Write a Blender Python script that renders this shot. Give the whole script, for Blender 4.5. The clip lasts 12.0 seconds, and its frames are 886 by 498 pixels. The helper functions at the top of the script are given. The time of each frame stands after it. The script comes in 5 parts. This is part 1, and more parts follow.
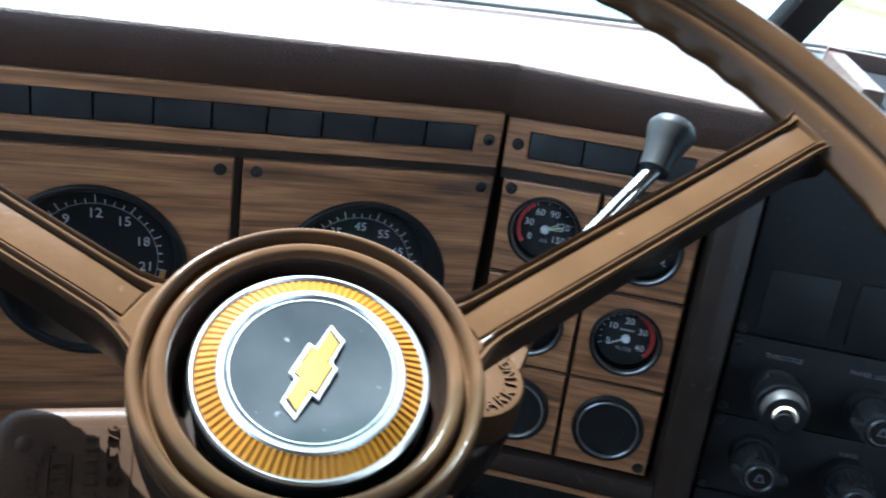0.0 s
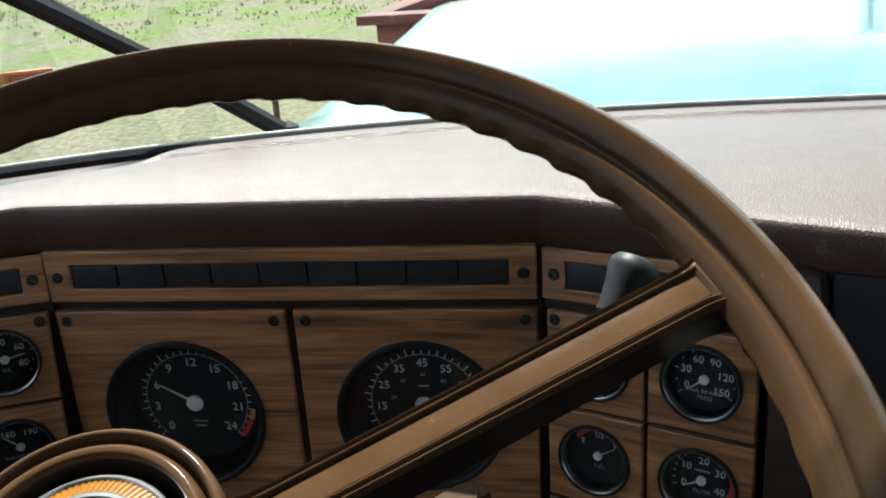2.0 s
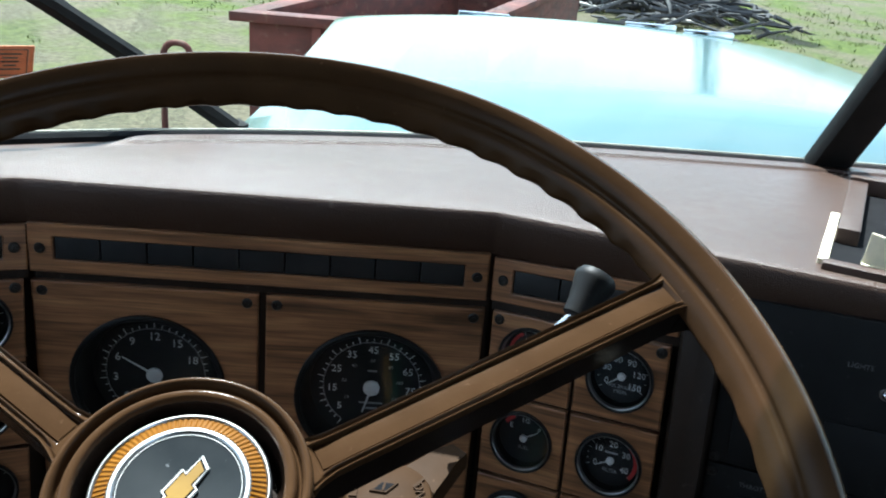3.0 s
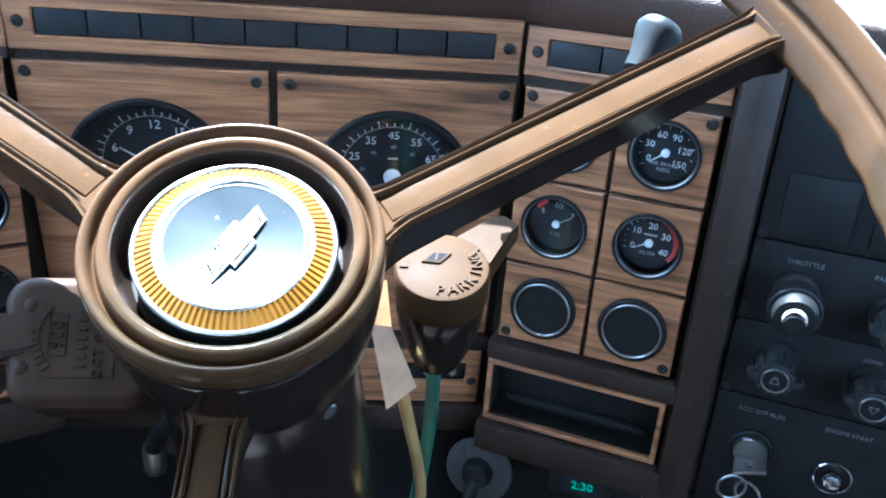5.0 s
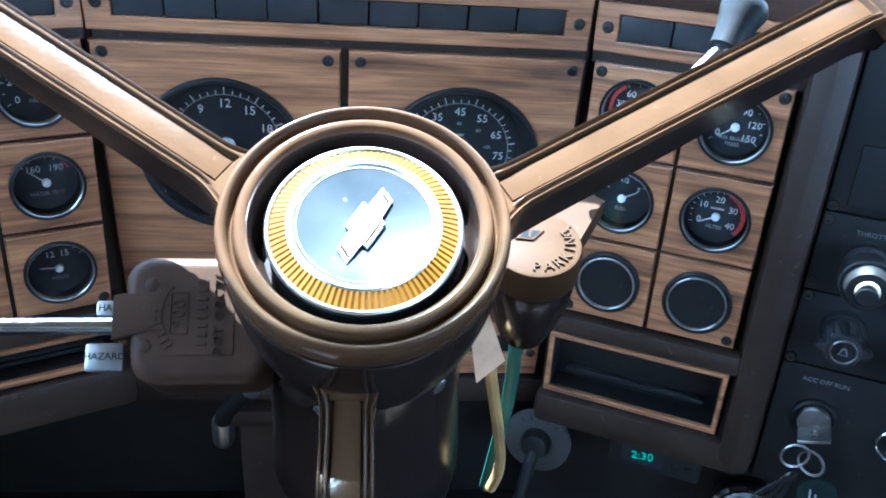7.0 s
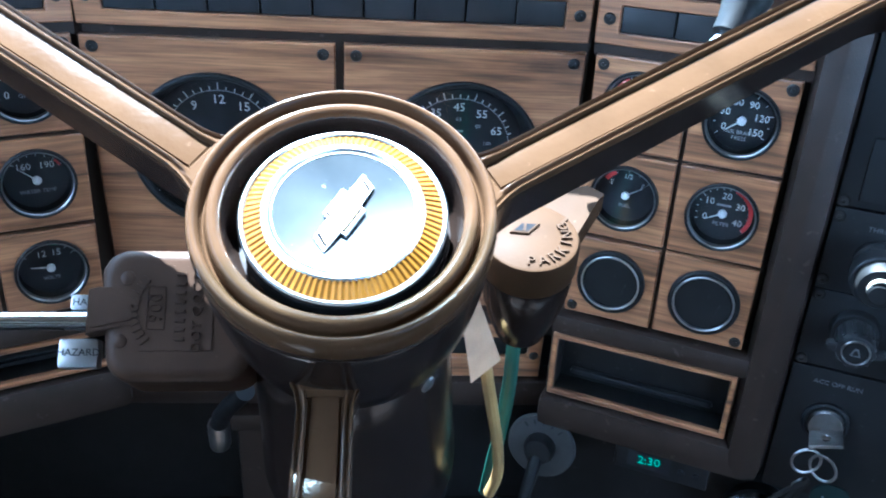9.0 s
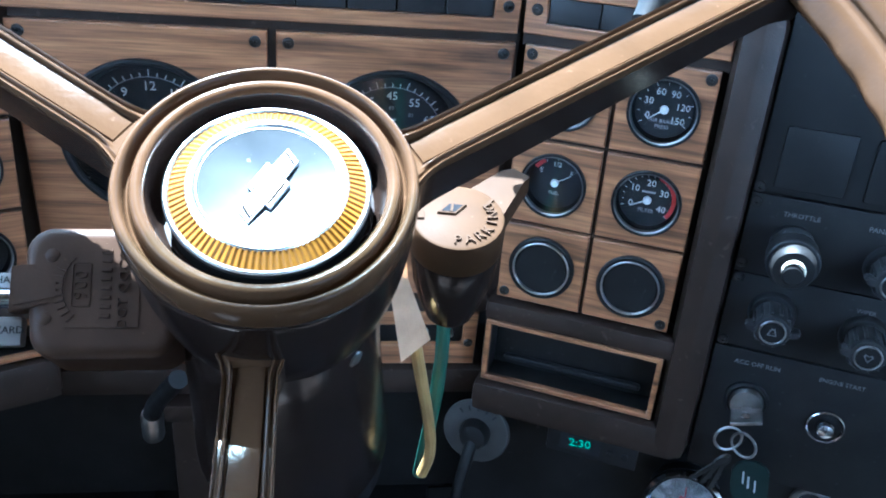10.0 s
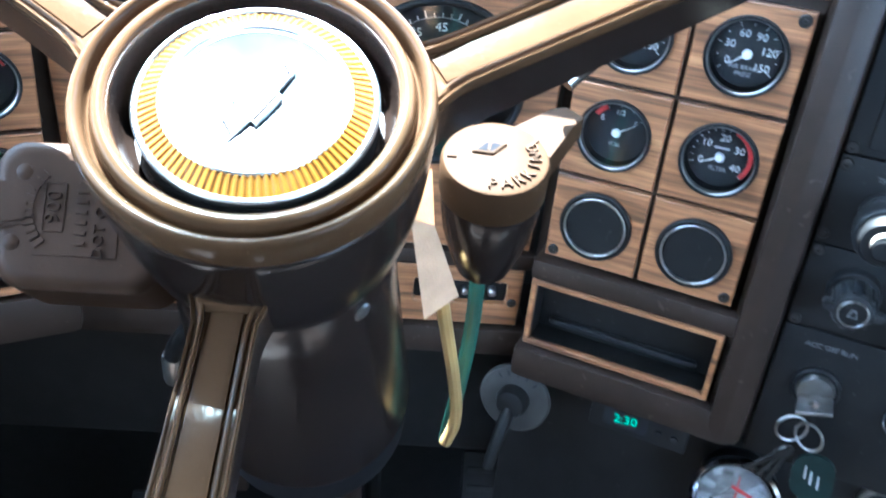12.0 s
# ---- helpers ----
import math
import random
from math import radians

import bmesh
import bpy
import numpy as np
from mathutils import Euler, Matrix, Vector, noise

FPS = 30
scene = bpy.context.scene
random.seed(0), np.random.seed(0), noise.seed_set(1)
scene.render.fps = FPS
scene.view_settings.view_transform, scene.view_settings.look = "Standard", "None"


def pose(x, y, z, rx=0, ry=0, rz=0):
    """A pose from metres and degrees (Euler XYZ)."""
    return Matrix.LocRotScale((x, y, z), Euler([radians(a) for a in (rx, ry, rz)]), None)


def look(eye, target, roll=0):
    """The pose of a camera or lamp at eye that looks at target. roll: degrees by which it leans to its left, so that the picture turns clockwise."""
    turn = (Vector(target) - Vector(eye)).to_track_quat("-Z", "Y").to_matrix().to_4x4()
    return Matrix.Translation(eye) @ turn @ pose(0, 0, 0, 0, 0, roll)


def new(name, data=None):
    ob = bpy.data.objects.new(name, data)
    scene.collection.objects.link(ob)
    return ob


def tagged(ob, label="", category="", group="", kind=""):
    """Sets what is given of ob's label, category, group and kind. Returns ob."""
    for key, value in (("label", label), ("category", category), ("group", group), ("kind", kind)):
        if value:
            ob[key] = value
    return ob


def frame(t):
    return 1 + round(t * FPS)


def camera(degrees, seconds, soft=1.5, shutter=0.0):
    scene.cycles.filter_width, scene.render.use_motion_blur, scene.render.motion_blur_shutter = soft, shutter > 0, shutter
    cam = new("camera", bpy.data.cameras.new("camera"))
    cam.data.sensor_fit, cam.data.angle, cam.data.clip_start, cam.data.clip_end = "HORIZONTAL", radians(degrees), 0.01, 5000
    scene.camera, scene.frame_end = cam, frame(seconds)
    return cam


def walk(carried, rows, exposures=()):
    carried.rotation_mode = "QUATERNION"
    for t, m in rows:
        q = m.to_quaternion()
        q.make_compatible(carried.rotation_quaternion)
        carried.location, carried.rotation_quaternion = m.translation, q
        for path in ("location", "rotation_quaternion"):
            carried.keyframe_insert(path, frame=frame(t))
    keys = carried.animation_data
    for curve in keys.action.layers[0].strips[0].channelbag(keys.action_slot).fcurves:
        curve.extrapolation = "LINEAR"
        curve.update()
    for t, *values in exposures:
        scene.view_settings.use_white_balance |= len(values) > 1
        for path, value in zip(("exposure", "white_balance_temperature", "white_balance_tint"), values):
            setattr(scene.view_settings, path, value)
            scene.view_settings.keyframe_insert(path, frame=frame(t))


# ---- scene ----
cam = camera(54.9, 12.0, 1.9, 0.3)
PATH = [
    (0, (-0.188, -0.535, 0.195), (0.354, 1.214, -0.611), 9.8),
    (0.5, (-0.212, -0.487, 0.174), (0.273, 1.279, -0.629), 6.4),
    (1, (-0.135, -0.506, 0.185), (0.186, 1.3, -0.613), 0.0),
    (1.5, (-0.003, -0.508, 0.22), (-0.089, 1.341, -0.537), -4.5),
    (2, (0.017, -0.528, 0.247), (-0.239, 1.33, -0.447), -3.6),
    (2.5, (-0.055, -0.587, 0.266), (-0.107, 1.295, -0.408), 3.2),
    (2.7, (-0.071, -0.615, 0.272), (-0.024, 1.273, -0.386), 5.2),
    (4.3, (-0.047, -0.593, 0.22), (0.209, 1.179, -0.672), 4.1),
    (4.5, (-0.068, -0.586, 0.209), (0.189, 1.161, -0.73), 5.1),
    (5, (-0.109, -0.585, 0.208), (0.104, 1.133, -0.794), 5.4),
    (5.5, (-0.113, -0.595, 0.207), (0.043, 1.118, -0.814), 1.9),
    (6, (-0.11, -0.596, 0.212), (0.015, 1.118, -0.811), 1.2),
    (6.5, (-0.137, -0.592, 0.209), (0.015, 1.108, -0.834), 4.0),
    (7, (-0.154, -0.587, 0.212), (0.039, 1.097, -0.851), 4.7),
    (7.2, (-0.143, -0.589, 0.217), (0.061, 1.093, -0.846), 4.3),
    (8.8, (-0.147, -0.576, 0.2), (0.012, 1.124, -0.841), 3.4),
    (9, (-0.141, -0.578, 0.198), (0.019, 1.118, -0.85), 4.0),
    (9.5, (-0.132, -0.588, 0.198), (0.088, 1.093, -0.861), 5.7),
    (10, (-0.134, -0.592, 0.194), (0.157, 1.094, -0.842), 6.0),
    (10.5, (-0.125, -0.592, 0.181), (0.182, 1.079, -0.875), 6.1),
    (11, (-0.118, -0.601, 0.177), (0.164, 1.028, -0.948), 5.2),
    (11.5, (-0.114, -0.6, 0.17), (0.13, 1.007, -0.995), 5.4),
    (12, (-0.111, -0.55, 0.161), (0.035, 1.093, -0.97), 6.9),
]
CAB = pose(0, 0, 0, -5.0, 0, 0)
walk(cam, [(t, CAB @ look(eye, target, roll)) for t, eye, target, roll in PATH],
     exposures=[(t, stops, warm, 0) for t, stops, warm in ((0, 4.05, 5250), (0.5, 3.75, 5350), (1.0, 3.7, 5400), (1.5, 3.9, 5600), (2.0, 2.95, 6250), (2.5, 2.45, 6050), (4.5, 4.75, 4850), (5.5, 5.2, 4600), (6.0, 5.3, 4550), (7.0, 5.25, 4600), (9.5, 5.2, 4600), (10.0, 5.2, 4600), (10.5, 4.85, 4650), (11.0, 5.2, 4700), (11.5, 5.85, 4850), (12.0, 5.95, 4950))])

# ---- sky and sun ----
SUN_AZ, SUN_EL = 20.0, 59.0  # degrees left of straight ahead, above the horizon
sun_way = Vector((-math.sin(radians(SUN_AZ)) * math.cos(radians(SUN_EL)), math.cos(radians(SUN_AZ)) * math.cos(radians(SUN_EL)), math.sin(radians(SUN_EL))))
world = bpy.data.worlds.new("sky")
scene.world = world
world.use_nodes = True
wn, wl = world.node_tree.nodes, world.node_tree.links
sky = wn.new("ShaderNodeTexSky")
sky.sky_type, sky.sun_disc = "NISHITA", False
sky.sun_elevation, sky.sun_rotation = radians(SUN_EL), radians(-SUN_AZ)
coords = wn.new("ShaderNodeTexCoord")
stretch = wn.new("ShaderNodeMapping")
stretch.inputs["Scale"].default_value = (3.6, 3.6, 7.0)
cloud = wn.new("ShaderNodeTexNoise")
cloud.inputs["Scale"].default_value, cloud.inputs["Detail"].default_value = 1.6, 7
cover = wn.new("ShaderNodeMapRange")
cover.inputs["From Min"].default_value, cover.inputs["From Max"].default_value = 0.39, 0.62
white = wn.new("ShaderNodeMix")
white.data_type = "RGBA"
white.inputs[7].default_value = (5.4, 5.7, 6.1, 1)
wl.new(coords.outputs["Generated"], stretch.inputs["Vector"])
wl.new(stretch.outputs["Vector"], cloud.inputs["Vector"])
wl.new(cloud.outputs["Fac"], cover.inputs["Value"])
wl.new(cover.outputs["Result"], white.inputs[0])
wl.new(sky.outputs["Color"], white.inputs[6])
wl.new(white.outputs[2], wn["Background"].inputs["Color"])
wn["Background"].inputs["Strength"].default_value = 0.095
sun = new("sun", bpy.data.lights.new("sun", "SUN"))
sun.data.energy, sun.data.angle, sun.data.color = 3.1, radians(0.53), (1.0, 0.97, 0.92)
sun.matrix_world = look((0, 0, 20), Vector((0, 0, 20)) - sun_way)

# ---- materials ----
def material(name, base, rough=0.5, metal=0.0, dark=None, scale=(40, 40, 40), detail=4, bump=0.0, bump_scale=300, coat=0.0, rough_var=0.0, voronoi=False, speckle=None, lo=0.35, hi=0.65, spec=0.5):
    """Principled surface: two tones mixed by noise, uneven gloss, fine relief."""
    m = bpy.data.materials.new(name)
    m.use_nodes = True
    n, l = m.node_tree.nodes, m.node_tree.links
    b = n["Principled BSDF"]
    b.inputs["Metallic"].default_value, b.inputs["Coat Weight"].default_value = metal, coat
    b.inputs["Coat Roughness"].default_value = 0.12
    b.inputs["Specular IOR Level"].default_value = spec
    tc = n.new("ShaderNodeTexCoord")
    mp = n.new("ShaderNodeMapping")
    mp.inputs["Scale"].default_value = scale
    l.new(tc.outputs["Object"], mp.inputs["Vector"])
    nz = n.new("ShaderNodeTexNoise")
    nz.inputs["Scale"].default_value, nz.inputs["Detail"].default_value = 1.0, detail
    l.new(mp.outputs["Vector"], nz.inputs["Vector"])
    mr = n.new("ShaderNodeMapRange")
    mr.inputs["From Min"].default_value, mr.inputs["From Max"].default_value = lo, hi
    l.new(nz.outputs["Fac"], mr.inputs["Value"])
    mx = n.new("ShaderNodeMix")
    mx.data_type = "RGBA"
    mx.inputs[6].default_value = (*(dark or [c * 0.72 for c in base]), 1)
    mx.inputs[7].default_value = (*base, 1)
    l.new(mr.outputs["Result"], mx.inputs[0])
    colour = mx.outputs[2]
    if speckle:
        sn = n.new("ShaderNodeTexNoise")
        sn.inputs["Scale"].default_value, sn.inputs["Detail"].default_value = speckle[1], 3
        l.new(tc.outputs["Object"], sn.inputs["Vector"])
        sr = n.new("ShaderNodeMapRange")
        sr.inputs["From Min"].default_value, sr.inputs["From Max"].default_value, sr.inputs["To Max"].default_value = speckle[2], speckle[2] + 0.08, speckle[3]
        l.new(sn.outputs["Fac"], sr.inputs["Value"])
        sm = n.new("ShaderNodeMix")
        sm.data_type = "RGBA"
        sm.inputs[7].default_value = (*speckle[0], 1)
        l.new(sr.outputs["Result"], sm.inputs[0])
        l.new(colour, sm.inputs[6])
        colour = sm.outputs[2]
    l.new(colour, b.inputs["Base Color"])
    rr = n.new("ShaderNodeMapRange")
    rr.inputs["To Min"].default_value, rr.inputs["To Max"].default_value = max(0.02, rough - rough_var), rough + rough_var
    rn = n.new("ShaderNodeTexNoise")
    rn.inputs["Scale"].default_value, rn.inputs["Detail"].default_value = 60, 6
    l.new(tc.outputs["Object"], rn.inputs["Vector"])
    l.new(rn.outputs["Fac"], rr.inputs["Value"])
    l.new(rr.outputs["Result"], b.inputs["Roughness"])
    if bump:
        bn = n.new("ShaderNodeTexVoronoi" if voronoi else "ShaderNodeTexNoise")
        bn.inputs["Scale"].default_value = bump_scale
        l.new(tc.outputs["Object"], bn.inputs["Vector"])
        bp = n.new("ShaderNodeBump")
        bp.inputs["Strength"].default_value, bp.inputs["Distance"].default_value = bump, 0.001
        l.new(bn.outputs[0], bp.inputs["Height"])
        l.new(bp.outputs["Normal"], b.inputs["Normal"])
    return m


def wood_laminate(name):
    """Walnut-look laminate with long horizontal grain, different on each plate."""
    m = bpy.data.materials.new(name)
    m.use_nodes = True
    n, l = m.node_tree.nodes, m.node_tree.links
    b = n["Principled BSDF"]
    tc, info = n.new("ShaderNodeTexCoord"), n.new("ShaderNodeObjectInfo")
    shift = n.new("ShaderNodeVectorMath")
    shift.operation = "SCALE"
    comb = n.new("ShaderNodeCombineXYZ")
    for k in range(3):
        l.new(info.outputs["Random"], comb.inputs[k])
    shift.inputs["Scale"].default_value = 3.7
    l.new(comb.outputs[0], shift.inputs[0])
    add = n.new("ShaderNodeVectorMath")
    l.new(tc.outputs["Object"], add.inputs[0])
    l.new(shift.outputs[0], add.inputs[1])
    def streak(scale, detail, distort):
        mp = n.new("ShaderNodeMapping")
        mp.inputs["Scale"].default_value = scale
        l.new(add.outputs[0], mp.inputs["Vector"])
        z = n.new("ShaderNodeTexNoise")
        z.inputs["Scale"].default_value, z.inputs["Detail"].default_value, z.inputs["Distortion"].default_value = 1, detail, distort
        l.new(mp.outputs["Vector"], z.inputs["Vector"])
        return z.outputs["Fac"]
    ramp = n.new("ShaderNodeValToRGB")
    e = ramp.color_ramp.elements
    e[0].position, e[0].color = 0.29, (0.076, 0.033, 0.013, 1)
    e[1].position, e[1].color = 0.73, (0.38, 0.183, 0.077, 1)
    mid = e.new(0.48)
    mid.color = (0.245, 0.109, 0.046, 1)
    l.new(streak((5, 95, 60), 5, 1.0), ramp.inputs["Fac"])
    fine = n.new("ShaderNodeMapRange")
    fine.inputs["From Min"].default_value, fine.inputs["From Max"].default_value = 0.35, 0.6
    fine.inputs["To Min"].default_value = 0.62
    l.new(streak((25, 620, 300), 3, 0.3), fine.inputs["Value"])
    mul = n.new("ShaderNodeVectorMath")
    mul.operation = "SCALE"
    l.new(ramp.outputs["Color"], mul.inputs[0])
    l.new(fine.outputs["Result"], mul.inputs["Scale"])
    l.new(mul.outputs[0], b.inputs["Base Color"])
    b.inputs["Roughness"].default_value = 0.38
    bp = n.new("ShaderNodeBump")
    bp.inputs["Strength"].default_value, bp.inputs["Distance"].default_value = 0.25, 0.0006
    l.new(fine.outputs["Result"], bp.inputs["Height"])
    l.new(bp.outputs["Normal"], b.inputs["Normal"])
    return m


def clear_pane(name, gloss=0.03, tint=(1, 1, 1), ior=1.45):
    """Thin clear glass: see-through with a mirror sheen that grows towards grazing."""
    m = bpy.data.materials.new(name)
    m.use_nodes = True
    n, l = m.node_tree.nodes, m.node_tree.links
    n.remove(n["Principled BSDF"])
    tr, gl, mix, fr = n.new("ShaderNodeBsdfTransparent"), n.new("ShaderNodeBsdfGlossy"), n.new("ShaderNodeMixShader"), n.new("ShaderNodeFresnel")
    tr.inputs["Color"].default_value = (*tint, 1)
    gl.inputs["Roughness"].default_value = gloss
    fr.inputs["IOR"].default_value = ior
    l.new(fr.outputs[0], mix.inputs[0])
    l.new(tr.outputs[0], mix.inputs[1])
    l.new(gl.outputs[0], mix.inputs[2])
    l.new(mix.outputs[0], n["Material Output"].inputs["Surface"])
    return m


def glow(name, colour, power):
    m = bpy.data.materials.new(name)
    m.use_nodes = True
    b = m.node_tree.nodes["Principled BSDF"]
    b.inputs["Base Color"].default_value = (0.01, 0.02, 0.02, 1)
    b.inputs["Emission Color"].default_value, b.inputs["Emission Strength"].default_value = (*colour, 1), power
    return m


WOOD = wood_laminate("walnut laminate")
WHEEL = material("brown wheel plastic", (0.047, 0.0250, 0.0120), 0.16, dark=(0.038, 0.0202, 0.0097), scale=(30, 30, 30), bump=0.10, bump_scale=330, rough_var=0.04, spec=0.055, speckle=((0.15, 0.09, 0.055), 260, 0.7, 0.3))
# a darker tone than the spokes
RIMSKIN = material("darker brown rim plastic", (0.040, 0.0208, 0.0099), 0.24, dark=(0.030, 0.0156, 0.0074), scale=(22, 22, 22), bump=0.10, bump_scale=330, rough_var=0.06, spec=0.055, speckle=((0.15, 0.09, 0.055), 260, 0.7, 0.3))
# column colour, reused to darken the wheel's shaded undersides and well
SHROUD = material("dark brown column paint, also for wheel shade", (0.0135, 0.0084, 0.0060), 0.2, dark=(0.010, 0.0062, 0.0045), bump=0.05, bump_scale=300, rough_var=0.07, spec=0.32, speckle=((0.09, 0.06, 0.04), 240, 0.74, 0.3))
CAST = material("brown painted casting", spec=0.03, base=(0.035, 0.0184, 0.0085), rough=0.55, dark=(0.029, 0.0152, 0.0070), bump=0.08, bump_scale=700, rough_var=0.1, speckle=((0.18, 0.11, 0.07), 200, 0.7, 0.4))
# CAST's brown again, lighter to offset shade and haze on the signal housing
SIGCAST = material("brown satin casting, lightened for haze", spec=0.07, base=(0.042, 0.0235, 0.0140), rough=0.42, dark=(0.029, 0.0165, 0.010), bump=0.08, bump_scale=700, rough_var=0.1, speckle=((0.18, 0.11, 0.07), 200, 0.7, 0.4))
PAD = material("brown grained vinyl", (0.046, 0.0245, 0.0158), 0.40, spec=0.30, dark=(0.040, 0.0212, 0.0134), scale=(12, 12, 12), bump=0.5, bump_scale=1000, voronoi=True, rough_var=0.08, speckle=((0.14, 0.10, 0.085), 90, 0.68, 0.3))
HOUSING = material("dark brown moulded plastic", (0.024, 0.0155, 0.011), 0.45, spec=0.22, bump=0.2, bump_scale=900, rough_var=0.1, speckle=((0.13, 0.1, 0.08), 120, 0.66, 0.3))
BLACK = material("black plastic", (0.0095, 0.0093, 0.0092), 0.5, spec=0.16, bump=0.15, bump_scale=1200, rough_var=0.12, speckle=((0.07, 0.07, 0.07), 140, 0.68, 0.3))
WELL = material("matt black, also for painted shade", (0.012, 0.012, 0.013), 0.93, spec=0.03, rough_var=0.05)
SWITCH = material("smoked grey rocker plastic", (0.021, 0.021, 0.0215), 0.4, spec=0.22, rough_var=0.1)
DIAL = material("matt black dial", (0.013, 0.0135, 0.015), 0.65, rough_var=0.05, spec=0.2)
INK = material("white dial print", (0.72, 0.73, 0.72), 0.6)
GREYINK = material("faded grey print", (0.34, 0.34, 0.35), 0.6)
FAINT = material("worn grey print", (0.11, 0.11, 0.112), 0.6)
RED = material("red dial print", (0.62, 0.05, 0.05), 0.6)
GREEN = material("green dial print", (0.05, 0.35, 0.18), 0.6)
LIME = material("pale green needle", (0.55, 0.68, 0.3), 0.5)
CHROME = material("chrome", (0.58, 0.58, 0.59), 0.12, 1.0, rough_var=0.06, dark=(0.46, 0.46, 0.48))
SATIN = material("satin silver", (0.42, 0.42, 0.41), 0.32, 1.0, rough_var=0.06, dark=(0.34, 0.34, 0.34))
STEEL = material("dull steel", (0.36, 0.35, 0.335), 0.35, 1.0, rough_var=0.12, dark=(0.22, 0.21, 0.2))
SCREW = material("blackened screw", (0.03, 0.028, 0.026), 0.35, 0.6, rough_var=0.1)
AMBER = material("amber fluted plastic", (0.155, 0.062, 0.004), 0.4, dark=(0.12, 0.047, 0.003), spec=0.16)
GOLD = material("gold badge enamel", (0.2, 0.115, 0.014), 0.33, rough_var=0.08, spec=0.18)
SILVER = material("silver badge edge", (0.42, 0.42, 0.41), 0.35, 0.1, spec=0.4)
HORN = material("charcoal horn button", (0.024, 0.027, 0.029), 0.21, 0.0, dark=(0.017, 0.020, 0.022), spec=0.14, rough_var=0.05, bump=0.012, bump_scale=1500, speckle=((0.4, 0.42, 0.44), 320, 0.7, 0.25))
TRIM = material("dull tan trim", (0.34, 0.31, 0.25), 0.6, rough_var=0.1, spec=0.3)
CREAM = material("cream plastic", (0.75, 0.68, 0.5), 0.5)
CARD = material("kraft card", (0.62, 0.4, 0.24), 0.75, bump=0.3, bump_scale=700)
YELLOW = material("yellow strap", (0.33, 0.21, 0.07), 0.55, bump=0.2, bump_scale=600)
TEAL = material("green wire sleeve", (0.008, 0.06, 0.04), 0.5)
RUBBER = material("black rubber", (0.010, 0.0098, 0.0096), 0.75, spec=0.15, bump=0.2, bump_scale=500, rough_var=0.1)
PAINT = material("pale turquoise hood paint", (0.082, 0.130, 0.136), 0.09, dark=(0.072, 0.116, 0.122), scale=(3, 3, 3), spec=0.05, coat=0.0, rough_var=0.05)
RUST = material("rusty red trailer paint", (0.12, 0.036, 0.026), 0.7, spec=0.2, dark=(0.06, 0.024, 0.019), scale=(4, 4, 9), bump=0.4, bump_scale=60, rough_var=0.1, speckle=((0.16, 0.09, 0.06), 14, 0.6, 0.6))
CABPAINT = material("tan cab lining", (0.32, 0.29, 0.25), 0.6, bump=0.2, bump_scale=400)
CARPET = material("dark floor mat", (0.03, 0.028, 0.027), 0.9, bump=0.6, bump_scale=300)
HEADLINER = material("brown headliner vinyl", (0.15, 0.125, 0.105), 0.6, bump=0.3, bump_scale=500)
SEATCLOTH = material("dark brown seat vinyl", (0.06, 0.042, 0.032), 0.5, bump=0.3, bump_scale=300)
SHADE = clear_pane("dark shade band glass", 0.0, (0.8, 0.84, 0.83), 1.16)
sn, sl = SHADE.node_tree.nodes, SHADE.node_tree.links
where, split_z, fade = sn.new("ShaderNodeTexCoord"), sn.new("ShaderNodeSeparateXYZ"), sn.new("ShaderNodeValToRGB")
height = sn.new("ShaderNodeMapRange")
height.inputs["From Min"].default_value, height.inputs["From Max"].default_value = 0.541, 0.553
fade.color_ramp.elements[0].color, fade.color_ramp.elements[1].color = (0.78, 0.83, 0.82, 1), (0.005, 0.006, 0.006, 1)
sl.new(where.outputs["Object"], split_z.inputs[0])
sl.new(split_z.outputs["Z"], height.inputs["Value"])
sl.new(height.outputs["Result"], fade.inputs["Fac"])
sl.new(fade.outputs["Color"], sn["Transparent BSDF"].inputs["Color"])
LENS = clear_pane("gauge lens", 0.03, (1, 1, 1), 1.3)
GLASS = clear_pane("tinted windshield glass", 0.0, (0.78, 0.83, 0.82), 1.16)
ORANGE = material("orange sticker paper", (0.62, 0.16, 0.06), 0.6, dark=(0.55, 0.13, 0.05))
OCHRE = material("yellow sticker paper", (0.62, 0.38, 0.1), 0.6, dark=(0.52, 0.3, 0.08))
PRINT = material("dark sticker print", (0.09, 0.06, 0.04), 0.7)
LED = glow("green clock digits", (0.05, 1.0, 0.6), 0.015)
FACE = material("white meter face", (0.72, 0.74, 0.75), 0.5)
KEYTAG = material("dark green key tag", (0.006, 0.016, 0.0145), 0.5, spec=0.2)
PAPER = material("white crumpled paper", (0.8, 0.76, 0.66), 0.8)
GRASS = material("meadow grass blades", (0.105, 0.125, 0.032), 0.6, dark=(0.07, 0.08, 0.022), scale=(2, 2, 2), spec=0.15)
TWIG = material("charred brush wood", (0.05, 0.045, 0.045), 0.8, dark=(0.018, 0.017, 0.018), scale=(3, 3, 3))
BOARD = material("weathered grey board", (0.34, 0.31, 0.28), 0.8, dark=(0.2, 0.18, 0.16), scale=(2, 30, 30), bump=0.3, bump_scale=60)
BARK = material("grey tree bark", (0.12, 0.1, 0.08), 0.85, dark=(0.06, 0.05, 0.04), scale=(20, 20, 3), bump=0.5, bump_scale=40)
LEAF = material("grey-green foliage", (0.05, 0.075, 0.03), 0.6, dark=(0.03, 0.045, 0.02), scale=(4, 4, 4), spec=0.2)

